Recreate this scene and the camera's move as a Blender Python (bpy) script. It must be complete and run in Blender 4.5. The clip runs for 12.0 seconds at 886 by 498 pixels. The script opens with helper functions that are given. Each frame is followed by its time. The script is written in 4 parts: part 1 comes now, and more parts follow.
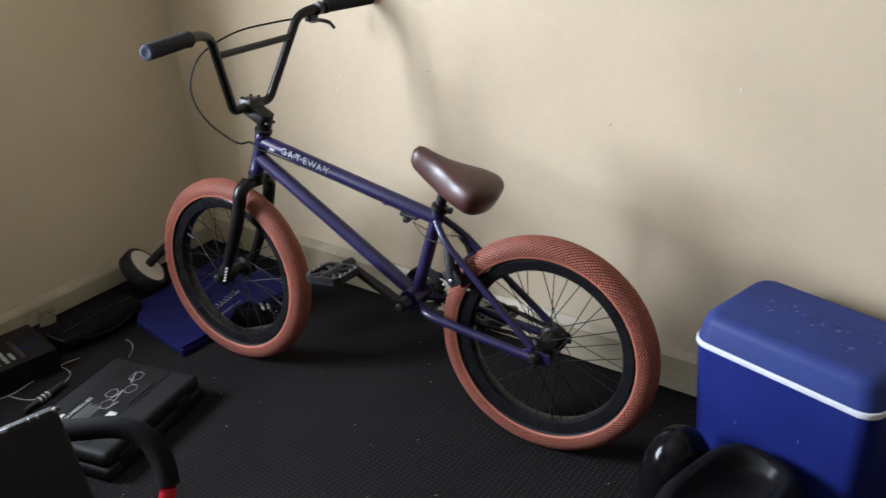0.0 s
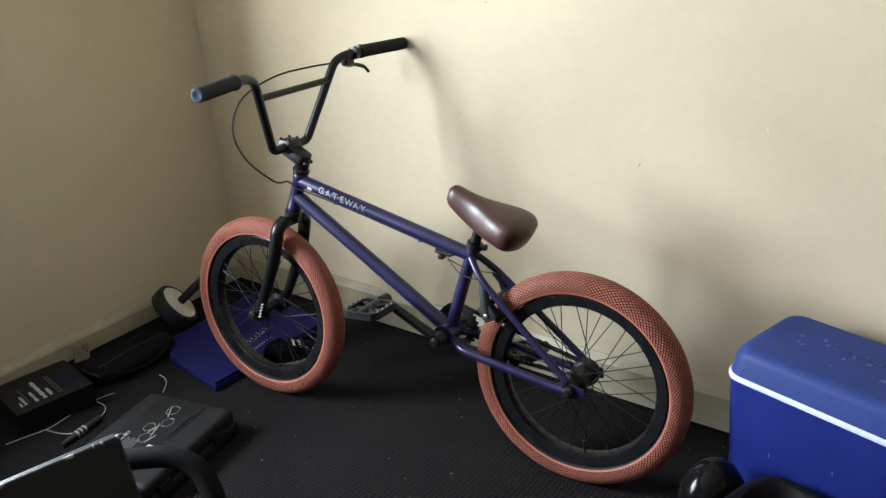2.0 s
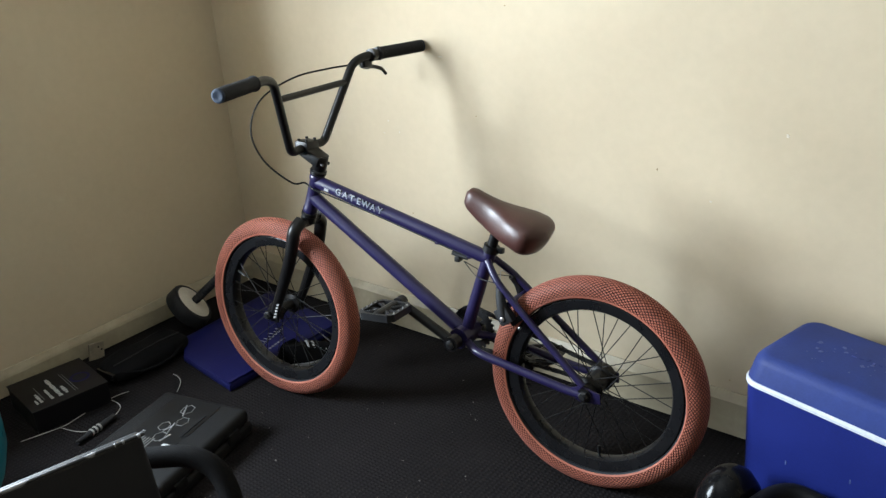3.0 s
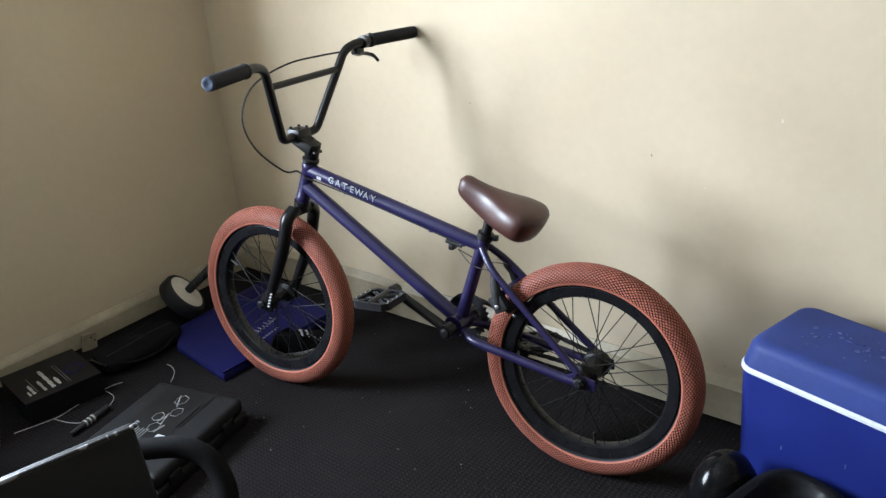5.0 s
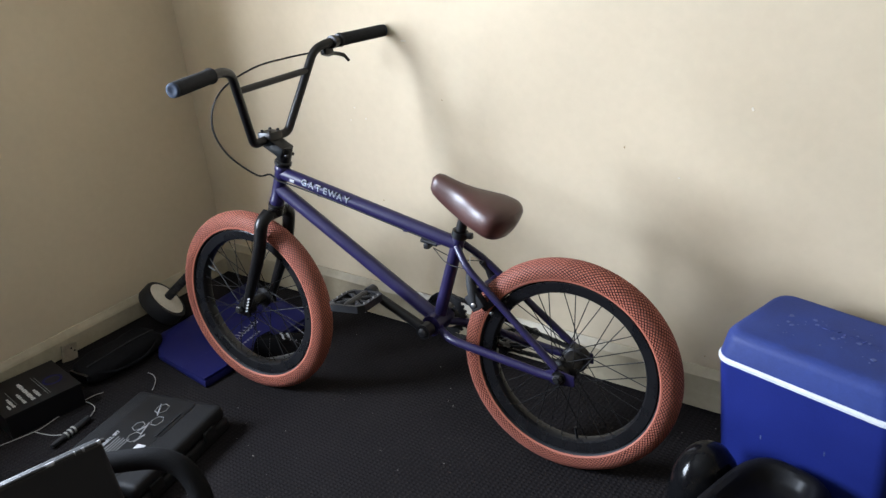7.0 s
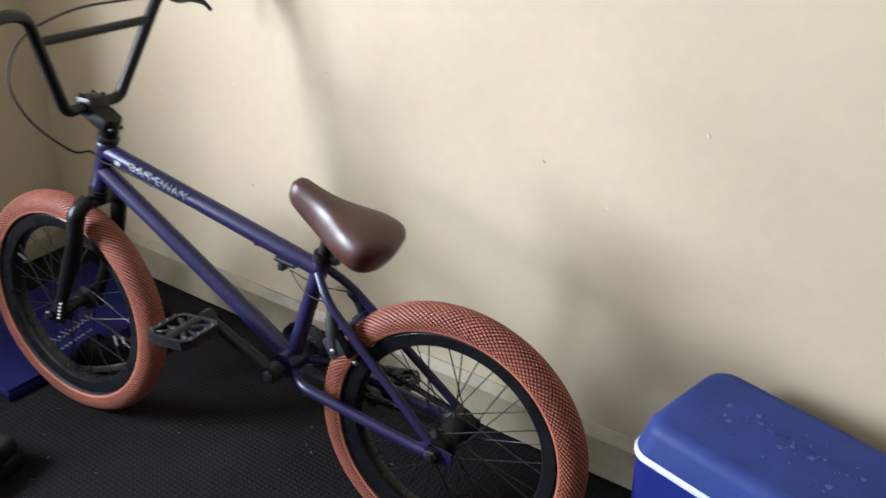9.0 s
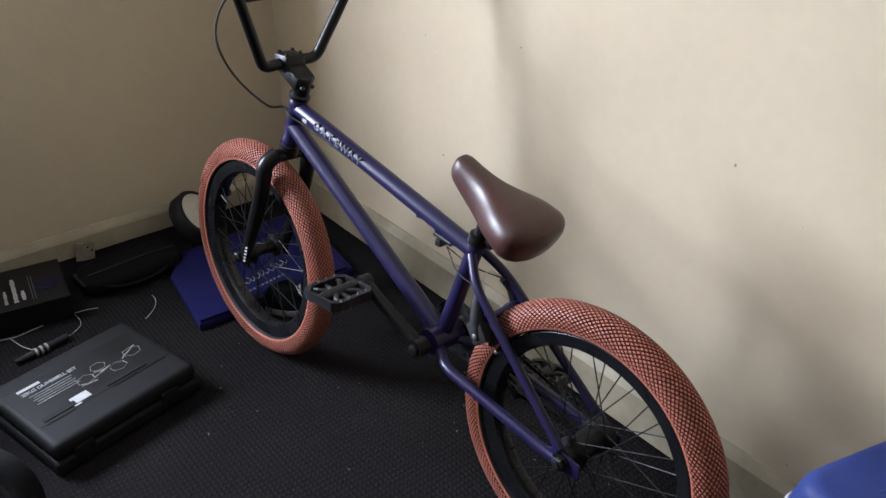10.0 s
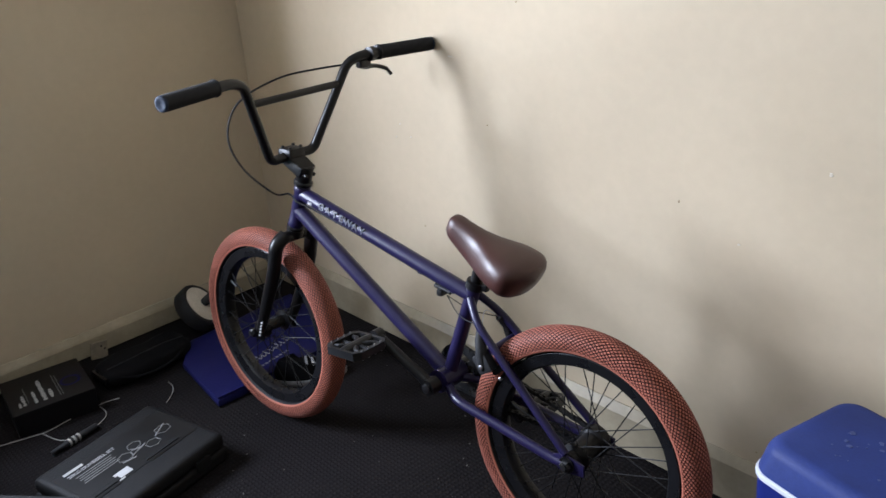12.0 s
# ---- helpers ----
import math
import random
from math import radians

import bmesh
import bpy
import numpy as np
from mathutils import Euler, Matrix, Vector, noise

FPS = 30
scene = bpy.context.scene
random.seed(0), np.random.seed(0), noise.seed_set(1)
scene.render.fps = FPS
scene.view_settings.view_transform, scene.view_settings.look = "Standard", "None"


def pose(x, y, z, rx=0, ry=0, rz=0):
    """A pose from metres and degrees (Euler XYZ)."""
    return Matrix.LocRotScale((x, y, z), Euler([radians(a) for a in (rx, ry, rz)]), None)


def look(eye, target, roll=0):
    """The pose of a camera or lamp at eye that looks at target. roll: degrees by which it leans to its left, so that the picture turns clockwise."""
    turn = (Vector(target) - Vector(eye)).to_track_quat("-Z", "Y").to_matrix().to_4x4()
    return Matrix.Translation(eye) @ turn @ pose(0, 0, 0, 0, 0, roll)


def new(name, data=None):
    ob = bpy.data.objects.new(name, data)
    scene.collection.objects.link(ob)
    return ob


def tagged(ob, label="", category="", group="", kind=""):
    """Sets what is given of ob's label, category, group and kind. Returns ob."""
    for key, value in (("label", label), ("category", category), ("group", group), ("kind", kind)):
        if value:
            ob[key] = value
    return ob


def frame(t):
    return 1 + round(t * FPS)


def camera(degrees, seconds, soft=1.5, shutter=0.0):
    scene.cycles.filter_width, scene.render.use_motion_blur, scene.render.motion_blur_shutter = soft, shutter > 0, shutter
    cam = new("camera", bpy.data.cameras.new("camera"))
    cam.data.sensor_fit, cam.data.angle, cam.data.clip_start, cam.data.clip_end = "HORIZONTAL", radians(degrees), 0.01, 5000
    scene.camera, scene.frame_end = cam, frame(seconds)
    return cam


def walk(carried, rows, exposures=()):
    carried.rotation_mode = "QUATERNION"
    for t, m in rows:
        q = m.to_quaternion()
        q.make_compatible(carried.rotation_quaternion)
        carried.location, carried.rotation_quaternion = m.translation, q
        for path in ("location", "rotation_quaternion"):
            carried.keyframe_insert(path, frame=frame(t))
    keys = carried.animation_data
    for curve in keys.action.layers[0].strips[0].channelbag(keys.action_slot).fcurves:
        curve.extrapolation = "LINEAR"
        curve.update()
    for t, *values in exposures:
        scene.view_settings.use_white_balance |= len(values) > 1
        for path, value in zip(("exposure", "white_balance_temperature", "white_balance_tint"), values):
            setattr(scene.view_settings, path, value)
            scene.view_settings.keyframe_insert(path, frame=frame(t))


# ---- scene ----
cam = camera(54.46, 12.0, soft=1.4, shutter=0.6)
# seconds, x, y, z, yaw, pitch, roll
PATH = [
    (0.0, 2.356, -1.778, 1.337, 38.23, -26.20, -3.91),
    (0.5, 2.344, -1.839, 1.340, 35.28, -25.38, -2.45),
    (1.0, 2.333, -1.846, 1.336, 36.34, -25.13, -2.82),
    (1.5, 2.334, -1.861, 1.347, 39.29, -24.05, -3.77),
    (2.0, 2.335, -1.860, 1.352, 38.50, -23.40, -3.95),
    (2.5, 2.332, -1.867, 1.353, 38.32, -23.08, -3.88),
    (3.0, 2.318, -1.874, 1.355, 39.03, -23.23, -3.56),
    (5.0, 2.312, -1.866, 1.351, 38.66, -24.07, -3.82),
    (5.5, 2.310, -1.815, 1.338, 37.70, -25.66, -4.63),
    (6.0, 2.329, -1.811, 1.366, 41.87, -23.81, -7.21),
    (6.5, 2.340, -1.848, 1.353, 37.97, -24.43, -6.90),
    (6.7, 2.338, -1.851, 1.355, 37.49, -24.33, -5.97),
    (8.3, 2.334, -1.518, 1.328, 43.05, -26.58, -2.76),
    (8.4, 2.303, -1.500, 1.322, 43.08, -26.06, -1.91),
    (8.5, 2.271, -1.479, 1.311, 43.51, -25.12, -1.64),
    (8.6, 2.242, -1.463, 1.322, 43.11, -25.20, -0.80),
    (8.8, 2.183, -1.422, 1.327, 39.02, -26.56, 0.71),
    (9.0, 2.153, -1.371, 1.310, 33.11, -28.58, 1.42),
    (9.2, 2.149, -1.343, 1.310, 33.03, -29.64, 0.80),
    (9.5, 2.143, -1.313, 1.297, 39.63, -29.96, 2.05),
    (10.0, 2.211, -1.214, 1.300, 51.44, -30.66, 0.08),
    (10.5, 2.227, -1.216, 1.324, 46.89, -30.32, -1.69),
    (11.0, 2.304, -1.359, 1.353, 45.63, -28.12, -4.49),
    (11.5, 2.367, -1.452, 1.360, 46.25, -24.52, -5.00),
    (12.0, 2.356, -1.465, 1.355, 47.52, -24.55, -3.97),
]
# seconds, stops, kelvin, tint of the camera's own metering
EXPOSURES = [
    (0.0, 0.12, 6260, 11.0), (0.5, 0.25, 6210, 7.0), (1.0, 0.28, 6210, 6.0), (1.5, 0.28, 6240, 6.0), (2.0, 0.30, 6240, 3.0), (2.5, 0.28, 6240, 2.5),
    (3.0, 0.25, 6240, 2.5), (5.0, 0.35, 6060, 6.0), (5.5, 0.46, 6060, 6.0), (6.0, 0.27, 6240, 7.0), (6.5, 0.33, 5990, 8.0), (8.5, 0.33, 6170, 10.0),
    (9.0, 0.32, 6150, 8.5), (9.5, 0.28, 6020, 11.5), (10.0, 0.12, 6050, 12.5), (10.5, 0.34, 6000, 11.5), (11.0, 0.26, 5950, 11.5), (11.5, 0.02, 5950, 12.5), (12.0, 0.05, 5970, 12.5),
]
walk(cam, [(t, pose(x, y, z, 90 + pitch, 0, yaw) @ pose(0, 0, 0, 0, 0, roll)) for t, x, y, z, yaw, pitch, roll in PATH], EXPOSURES)

# ---- light: one window in the west wall, short of the picture ----
world = bpy.data.worlds.new("sky")
scene.world = world
world.use_nodes = True
wn = world.node_tree.nodes
sky = wn.new("ShaderNodeTexSky")
sky.sky_type, sky.sun_disc, sky.sun_elevation, sky.sun_rotation = "NISHITA", False, radians(40), radians(200)
wn["Background"].inputs["Strength"].default_value = 0.12
world.node_tree.links.new(sky.outputs[0], wn["Background"].inputs[0])


def area_lamp(name, m, sx, sy, power, colour):
    d = bpy.data.lights.new(name, "AREA")
    d.shape, d.size, d.size_y, d.energy, d.color = "RECTANGLE", sx, sy, power, colour
    ob = new(name, d)
    ob.matrix_world = m
    return ob


WINDOW_LIGHT = area_lamp("window_daylight", look((-0.33, -1.68, 1.22), (1.0, -1.62, 1.15)), 0.92, 1.00, 196, (0.90, 0.97, 1.09))


# ---- materials ----
def mat(name, colour, rough=0.5, metal=0.0, spec=0.5, vary=0.12, scale=8.0, bump=0.0, bump_scale=120.0, fine=0.06, coat=0.0, per_object=0.0, second=None, second_amount=0.35, rough_vary=0.1):
    """Principled material whose colour varies at a coarse and a fine scale, with an optional fine relief."""
    m = bpy.data.materials.new(name)
    m.use_nodes = True
    nt = m.node_tree
    n, l = nt.nodes, nt.links
    b = n["Principled BSDF"]
    b.inputs["Metallic"].default_value = metal
    b.inputs["Specular IOR Level"].default_value = spec
    b.inputs["Coat Weight"].default_value = coat
    tc = n.new("ShaderNodeTexCoord")
    big = n.new("ShaderNodeTexNoise")
    big.inputs["Scale"].default_value, big.inputs["Detail"].default_value = scale, 5
    small = n.new("ShaderNodeTexNoise")
    small.inputs["Scale"].default_value, small.inputs["Detail"].default_value = bump_scale, 3
    l.new(tc.outputs["Object"], big.inputs["Vector"])
    l.new(tc.outputs["Object"], small.inputs["Vector"])
    ramp = n.new("ShaderNodeMapRange")
    ramp.inputs["From Min"].default_value, ramp.inputs["From Max"].default_value = 0.3, 0.7
    ramp.inputs["To Min"].default_value, ramp.inputs["To Max"].default_value = 1 - vary, 1 + vary
    l.new(big.outputs["Fac"], ramp.inputs["Value"])
    ramp2 = n.new("ShaderNodeMapRange")
    ramp2.inputs["From Min"].default_value, ramp2.inputs["From Max"].default_value = 0.3, 0.7
    ramp2.inputs["To Min"].default_value, ramp2.inputs["To Max"].default_value = 1 - fine, 1 + fine
    l.new(small.outputs["Fac"], ramp2.inputs["Value"])
    mul = n.new("ShaderNodeMath")
    mul.operation = "MULTIPLY"
    l.new(ramp.outputs[0], mul.inputs[0])
    l.new(ramp2.outputs[0], mul.inputs[1])
    mix = n.new("ShaderNodeVectorMath")
    mix.operation = "SCALE"
    l.new(mul.outputs[0], mix.inputs["Scale"])
    mix.inputs[0].default_value = colour
    if second:
        blot = n.new("ShaderNodeTexNoise")
        blot.inputs["Scale"].default_value, blot.inputs["Detail"].default_value = scale * 0.6, 8
        l.new(tc.outputs["Object"], blot.inputs["Vector"])
        cut = n.new("ShaderNodeMapRange")
        cut.inputs["From Min"].default_value, cut.inputs["From Max"].default_value = 0.5, 0.75
        cut.inputs["To Max"].default_value = second_amount
        l.new(blot.outputs["Fac"], cut.inputs["Value"])
        two = n.new("ShaderNodeMix")
        two.data_type = "RGBA"
        two.inputs["A"].default_value, two.inputs["B"].default_value = (*colour, 1), (*second, 1)
        l.new(cut.outputs[0], two.inputs["Factor"])
        l.new(two.outputs["Result"], mix.inputs[0])
    l.new(mix.outputs[0], b.inputs["Base Color"])
    rr = n.new("ShaderNodeMapRange")
    rr.inputs["To Min"].default_value, rr.inputs["To Max"].default_value = max(rough - rough_vary, 0.03), min(rough + rough_vary, 1)
    l.new(big.outputs["Fac"], rr.inputs["Value"])
    l.new(rr.outputs[0], b.inputs["Roughness"])
    if bump:
        bp = n.new("ShaderNodeBump")
        bp.inputs["Strength"].default_value, bp.inputs["Distance"].default_value = bump, 0.002
        l.new(small.outputs["Fac"], bp.inputs["Height"])
        l.new(bp.outputs[0], b.inputs["Normal"])
    return m


M = dict(
    wall=mat("cream_wall_paint", (0.52, 0.436, 0.312), 0.75, spec=0.25, vary=0.05, scale=2.2, bump=0.22, bump_scale=38, fine=0.02, second=(0.40, 0.325, 0.215), second_amount=0.38),
    skirting=mat("cream_gloss_paint", (0.33, 0.285, 0.20), 0.38, vary=0.16, scale=7, bump=0.15, bump_scale=60, second=(0.16, 0.125, 0.075), second_amount=0.75),
    ceiling=mat("ceiling_paint", (0.62, 0.60, 0.54), 0.8, vary=0.03, scale=2),
    carpet=mat("charcoal_carpet", (0.0103, 0.0088, 0.0092), 0.95, spec=0.08, vary=0.18, scale=3.5, bump=0.6, bump_scale=420, fine=0.3, second=(0.0172, 0.0152, 0.0150), second_amount=0.5),
    frame=mat("matt_purple_blue_paint", (0.0115, 0.0085, 0.041), 0.36, spec=0.32, vary=0.1, scale=14, bump=0.05, bump_scale=500, coat=0.1),
    black=mat("satin_black_paint", (0.0045, 0.0042, 0.0046), 0.36, spec=0.28, vary=0.2, scale=20),
    blackmetal=mat("worn_black_metal", (0.010, 0.010, 0.011), 0.4, metal=0.3, vary=0.3, scale=30, second=(0.06, 0.06, 0.06), second_amount=0.4),
    rubber=mat("black_rubber", (0.010, 0.010, 0.0115), 0.7, spec=0.35, vary=0.2, scale=20, bump=0.3, bump_scale=500),
    tyre=mat("brick_red_tyre_rubber", (0.36, 0.112, 0.070), 0.62, vary=0.12, scale=10, bump=0.15, bump_scale=700, second=(0.22, 0.07, 0.045), second_amount=0.45),
    sidewall=mat("black_tyre_sidewall", (0.011, 0.012, 0.0145), 0.55, spec=0.35, vary=0.2, scale=14, bump=0.1, bump_scale=400),
    # darker red for the tread's recesses: shade put into the colour
    groove=mat("tread_groove_shade", (0.115, 0.032, 0.022), 0.8, vary=0.2, scale=20),
    rim=mat("black_anodised_rim", (0.007, 0.007, 0.008), 0.28, spec=0.4, vary=0.2, scale=16),
    spoke=mat("dark_spoke_steel", (0.022, 0.022, 0.023), 0.4, metal=0.8, vary=0.1),
    steel=mat("scuffed_steel", (0.45, 0.45, 0.46), 0.35, metal=1.0, vary=0.2, scale=30),
    saddle=mat("brown_saddle_leather", (0.044, 0.0145, 0.0110), 0.43, vary=0.14, scale=9, bump=0.12, bump_scale=380),
    silver=mat("silver_lettering", (0.36, 0.36, 0.39), 0.3, metal=0.8, vary=0.1),
    paintchip=mat("bare_plaster_chip", (0.58, 0.53, 0.44), 0.7, vary=0.1),
    white=mat("white_print", (0.36, 0.36, 0.36), 0.5, vary=0.06),
    greyprint=mat("grey_print", (0.14, 0.14, 0.14), 0.5, vary=0.2, scale=40),
    endcap=mat("worn_blue_grey_end_cap", (0.024, 0.032, 0.050), 0.7, spec=0.15, vary=0.25, scale=60),
    coolblue=mat("blue_cooler_plastic", (0.0095, 0.0165, 0.128), 0.45, spec=0.3, vary=0.1, scale=7, bump=0.1, bump_scale=260, second=(0.020, 0.030, 0.195), second_amount=0.4),
    lidblue=mat("scuffed_blue_lid_plastic", (0.019, 0.034, 0.150), 0.6, spec=0.22, vary=0.14, scale=12, bump=0.2, bump_scale=180, second=(0.034, 0.052, 0.19), second_amount=0.5),
    stripe=mat("white_plastic_band", (0.58, 0.60, 0.65), 0.45, vary=0.06, scale=12),
    bluecard=mat("royal_blue_card", (0.0048, 0.0056, 0.056), 0.6, spec=0.2, vary=0.06, scale=10, bump=0.05),
    scuff=mat("pale_scuffed_plastic", (0.050, 0.070, 0.19), 0.6, vary=0.2, scale=60),
    scuff_dark=mat("worn_raised_print", (0.03, 0.05, 0.24), 0.5, vary=0.2, scale=60),
    casepanel=mat("smooth_black_panel", (0.005, 0.005, 0.0054), 0.5, spec=0.25, vary=0.15, scale=12),
    greylight=mat("pale_grey_print", (0.22, 0.22, 0.23), 0.5, vary=0.25, scale=90),
    domeblack=mat("polished_black_plastic", (0.004, 0.004, 0.0045), 0.16, spec=0.14, vary=0.12, scale=12),
    tubblack=mat("satin_black_plastic", (0.005, 0.005, 0.0058), 0.38, spec=0.09, vary=0.15, scale=9, second=(0.012, 0.012, 0.012), second_amount=0.3),
    case=mat("grained_black_case_plastic", (0.0062, 0.0062, 0.0066), 0.62, spec=0.2, vary=0.12, scale=8, bump=0.35, bump_scale=520),
    gloss=mat("glossy_black_plastic", (0.006, 0.006, 0.007), 0.1, spec=0.38, vary=0.1, scale=9, second=(0.012, 0.012, 0.012), second_amount=0.3),
    blackbox=mat("printed_black_card", (0.0042, 0.004, 0.005), 0.5, spec=0.22, vary=0.15, scale=12),
    cloth=mat("black_nylon_cloth", (0.0035, 0.0035, 0.0042), 0.85, spec=0.1, vary=0.25, scale=14, bump=0.4, bump_scale=300),
    vinyl=mat("black_vinyl_pad", (0.016, 0.016, 0.018), 0.42, spec=0.45, vary=0.15, scale=10, bump=0.15, bump_scale=350),
    foam=mat("black_foam_sleeve", (0.0032, 0.0030, 0.0033), 0.85, spec=0.1, vary=0.15, scale=25, bump=0.4, bump_scale=450),
    red=mat("red_powder_coat", (0.42, 0.012, 0.022), 0.35, vary=0.1, scale=20),
    offwhite=mat("off_white_wheel_plastic", (0.58, 0.54, 0.47), 0.45, vary=0.1, scale=16, second=(0.35, 0.30, 0.24), second_amount=0.5),
    cablewhite=mat("white_cable_sheath", (0.36, 0.35, 0.33), 0.45, vary=0.05),
    teal=mat("teal_vinyl_ball", (0.012, 0.17, 0.24), 0.3, vary=0.08, scale=8),
    brown_tape=mat("old_cardboard_scrap", (0.30, 0.22, 0.12), 0.7, vary=0.2, scale=20),
    blockpale=mat("pale_grubby_block", (0.26, 0.22, 0.16), 0.7, vary=0.25, scale=30, second=(0.12, 0.095, 0.06), second_amount=0.6),
    glass=mat("window_frame_white", (0.75, 0.75, 0.73), 0.4, vary=0.04),
    debris=mat("pale_lint", (0.12, 0.11, 0.10), 0.8, vary=0.4, scale=60),
)


# the carpet's rows of small loops
ct = M["carpet"].node_tree
cn, cl = ct.nodes, ct.links
tc = cn.new("ShaderNodeTexCoord")
wob = cn.new("ShaderNodeTexNoise")
wob.inputs["Scale"].default_value = 9
cl.new(tc.outputs["Object"], wob.inputs["Vector"])
waves = []
for axis, k in (("X", 104.0), ("Y", 128.0)):
    w = cn.new("ShaderNodeTexWave")
    w.wave_type, w.bands_direction, w.wave_profile = "BANDS", axis, "SIN"
    w.inputs["Scale"].default_value, w.inputs["Distortion"].default_value, w.inputs["Detail"].default_value = k / 20 * 4.6, 1.0, 1
    w.inputs["Detail Scale"].default_value = 2.0
    cl.new(tc.outputs["Object"], w.inputs["Vector"])
    waves.append(w)
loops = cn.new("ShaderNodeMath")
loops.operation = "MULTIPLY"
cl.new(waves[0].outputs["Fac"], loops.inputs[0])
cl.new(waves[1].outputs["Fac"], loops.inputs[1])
rib = cn.new("ShaderNodeBump")
rib.inputs["Strength"].default_value, rib.inputs["Distance"].default_value = 0.55, 0.003
cl.new(loops.outputs[0], rib.inputs["Height"])
old = [x for x in cn if x.type == "BUMP" and x != rib][0]
cl.new(old.outputs[0], rib.inputs["Normal"])
cl.new(rib.outputs[0], cn["Principled BSDF"].inputs["Normal"])
# shade between the loops painted into the colour, darker where the relief is low
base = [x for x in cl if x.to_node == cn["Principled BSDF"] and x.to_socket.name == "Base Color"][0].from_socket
pit_shade = cn.new("ShaderNodeMapRange")
pit_shade.inputs["To Min"].default_value, pit_shade.inputs["To Max"].default_value = 0.74, 1.24
cl.new(loops.outputs[0], pit_shade.inputs["Value"])
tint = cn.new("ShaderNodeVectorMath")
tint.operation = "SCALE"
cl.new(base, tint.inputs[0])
cl.new(pit_shade.outputs[0], tint.inputs["Scale"])
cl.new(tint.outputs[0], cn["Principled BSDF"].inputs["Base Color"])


# ---- mesh helpers ----
def part(name, bm, material, parent=None, label="", smooth=True):
    me = bpy.data.meshes.new(name)
    bm.normal_update()
    bm.to_mesh(me)
    bm.free()
    me.materials.append(M[material])
    if smooth:
        for p in me.polygons:
            p.use_smooth = True
        me.set_sharp_from_angle(angle=radians(38))
    ob = new(name, me)
    if parent is not None:
        ob.parent = parent
    if label:
        ob["label"] = label
    return ob


def thing(name, label, category, m=None, group=""):
    ob = new(name)
    ob.empty_display_size = 0.05
    if m is not None:
        ob.matrix_world = m
    return tagged(ob, label, category, group)


def sweep(points, radius, sides=16, bm=None, closed=False, cap=True):
    """A round tube along points; radius is one number or one for each point."""
    bm = bm or bmesh.new()
    pts = [Vector(p) for p in points]
    n = len(pts)
    rad = radius if isinstance(radius, (list, tuple)) else [radius] * n
    rings, side = [], None
    for i, p in enumerate(pts):
        a = pts[(i - 1) % n] if closed or i else p
        c = pts[(i + 1) % n] if closed or i < n - 1 else p
        d = (c - a).normalized()
        if side is None:
            side = d.orthogonal().normalized()
        side = (side - d * side.dot(d)).normalized()
        up = d.cross(side)
        rings.append([bm.verts.new(p + (side * math.cos(q) + up * math.sin(q)) * rad[i]) for q in (2 * math.pi * k / sides for k in range(sides))])
    for i in range(n if closed else n - 1):
        r0, r1 = rings[i], rings[(i + 1) % n]
        for k in range(sides):
            bm.faces.new((r0[k], r0[(k + 1) % sides], r1[(k + 1) % sides], r1[k]))
    if cap and not closed:
        bm.faces.new(rings[0][::-1])
        bm.faces.new(rings[-1])
    return bm


def bend(points, radius=0.03, steps=6):
    """A polyline whose corners are rounded."""
    pts = [Vector(p) for p in points]
    out = [pts[0]]
    for a, b, c in zip(pts, pts[1:], pts[2:]):
        r = min(radius, (a - b).length * 0.48, (c - b).length * 0.48)
        p, q = b + (a - b).normalized() * r, b + (c - b).normalized() * r
        for k in range(steps + 1):
            t = k / steps
            out.append(p * (1 - t) ** 2 + b * 2 * t * (1 - t) + q * t * t)
    return out + [pts[-1]]


def spline(points, steps=8):
    """A smooth curve through points."""
    p = [Vector(q) for q in points]
    p = [p[0] * 2 - p[1]] + p + [p[-1] * 2 - p[-2]]
    out = []
    for i in range(1, len(p) - 2):
        for k in range(steps):
            t = k / steps
            out.append(0.5 * (2 * p[i] + (p[i + 1] - p[i - 1]) * t + (2 * p[i - 1] - 5 * p[i] + 4 * p[i + 1] - p[i + 2]) * t * t + (3 * p[i] - p[i - 1] - 3 * p[i + 1] + p[i + 2]) * t ** 3))
    return out + [p[-2]]


def box(sx, sy, sz, at=(0, 0, 0), bevel=0.0, seg=2, m=None, bm=None):
    """A box of that size about at, its edges rounded."""
    b = bmesh.new()
    bmesh.ops.create_cube(b, size=1, matrix=Matrix.Diagonal((sx, sy, sz, 1)))
    if bevel:
        bmesh.ops.bevel(b, geom=b.edges[:], offset=bevel, segments=seg, profile=0.6, affect="EDGES")
    bmesh.ops.transform(b, matrix=Matrix.Translation(at) @ (m or Matrix()), verts=b.verts[:])
    return join(bm, b) if bm else b


def join(bm, other):
    me = bpy.data.meshes.new("joined")
    other.to_mesh(me)
    other.free()
    bm.from_mesh(me)
    bpy.data.meshes.remove(me)
    return bm


def lathe(profile, sides=32, m=None, bm=None, closed=False):
    """A body of revolution about z: profile of (radius, height)."""
    bm = bm or bmesh.new()
    m = m or Matrix()
    rings = [[bm.verts.new(m @ Vector((r * math.cos(q), r * math.sin(q), z))) for q in (2 * math.pi * k / sides for k in range(sides))] for r, z in profile]
    for r0, r1 in zip(rings, rings[1:] + (rings[:1] if closed else [])):
        for k in range(sides):
            bm.faces.new((r0[k], r0[(k + 1) % sides], r1[(k + 1) % sides], r1[k]))
    if not closed:
        bm.faces.new(rings[0][::-1])
        bm.faces.new(rings[-1])
    return bm


def along(a, b):
    """The matrix that takes z from a towards b."""
    a, b = Vector(a), Vector(b)
    return Matrix.Translation(a) @ (b - a).to_track_quat("Z", "Y").to_matrix().to_4x4()


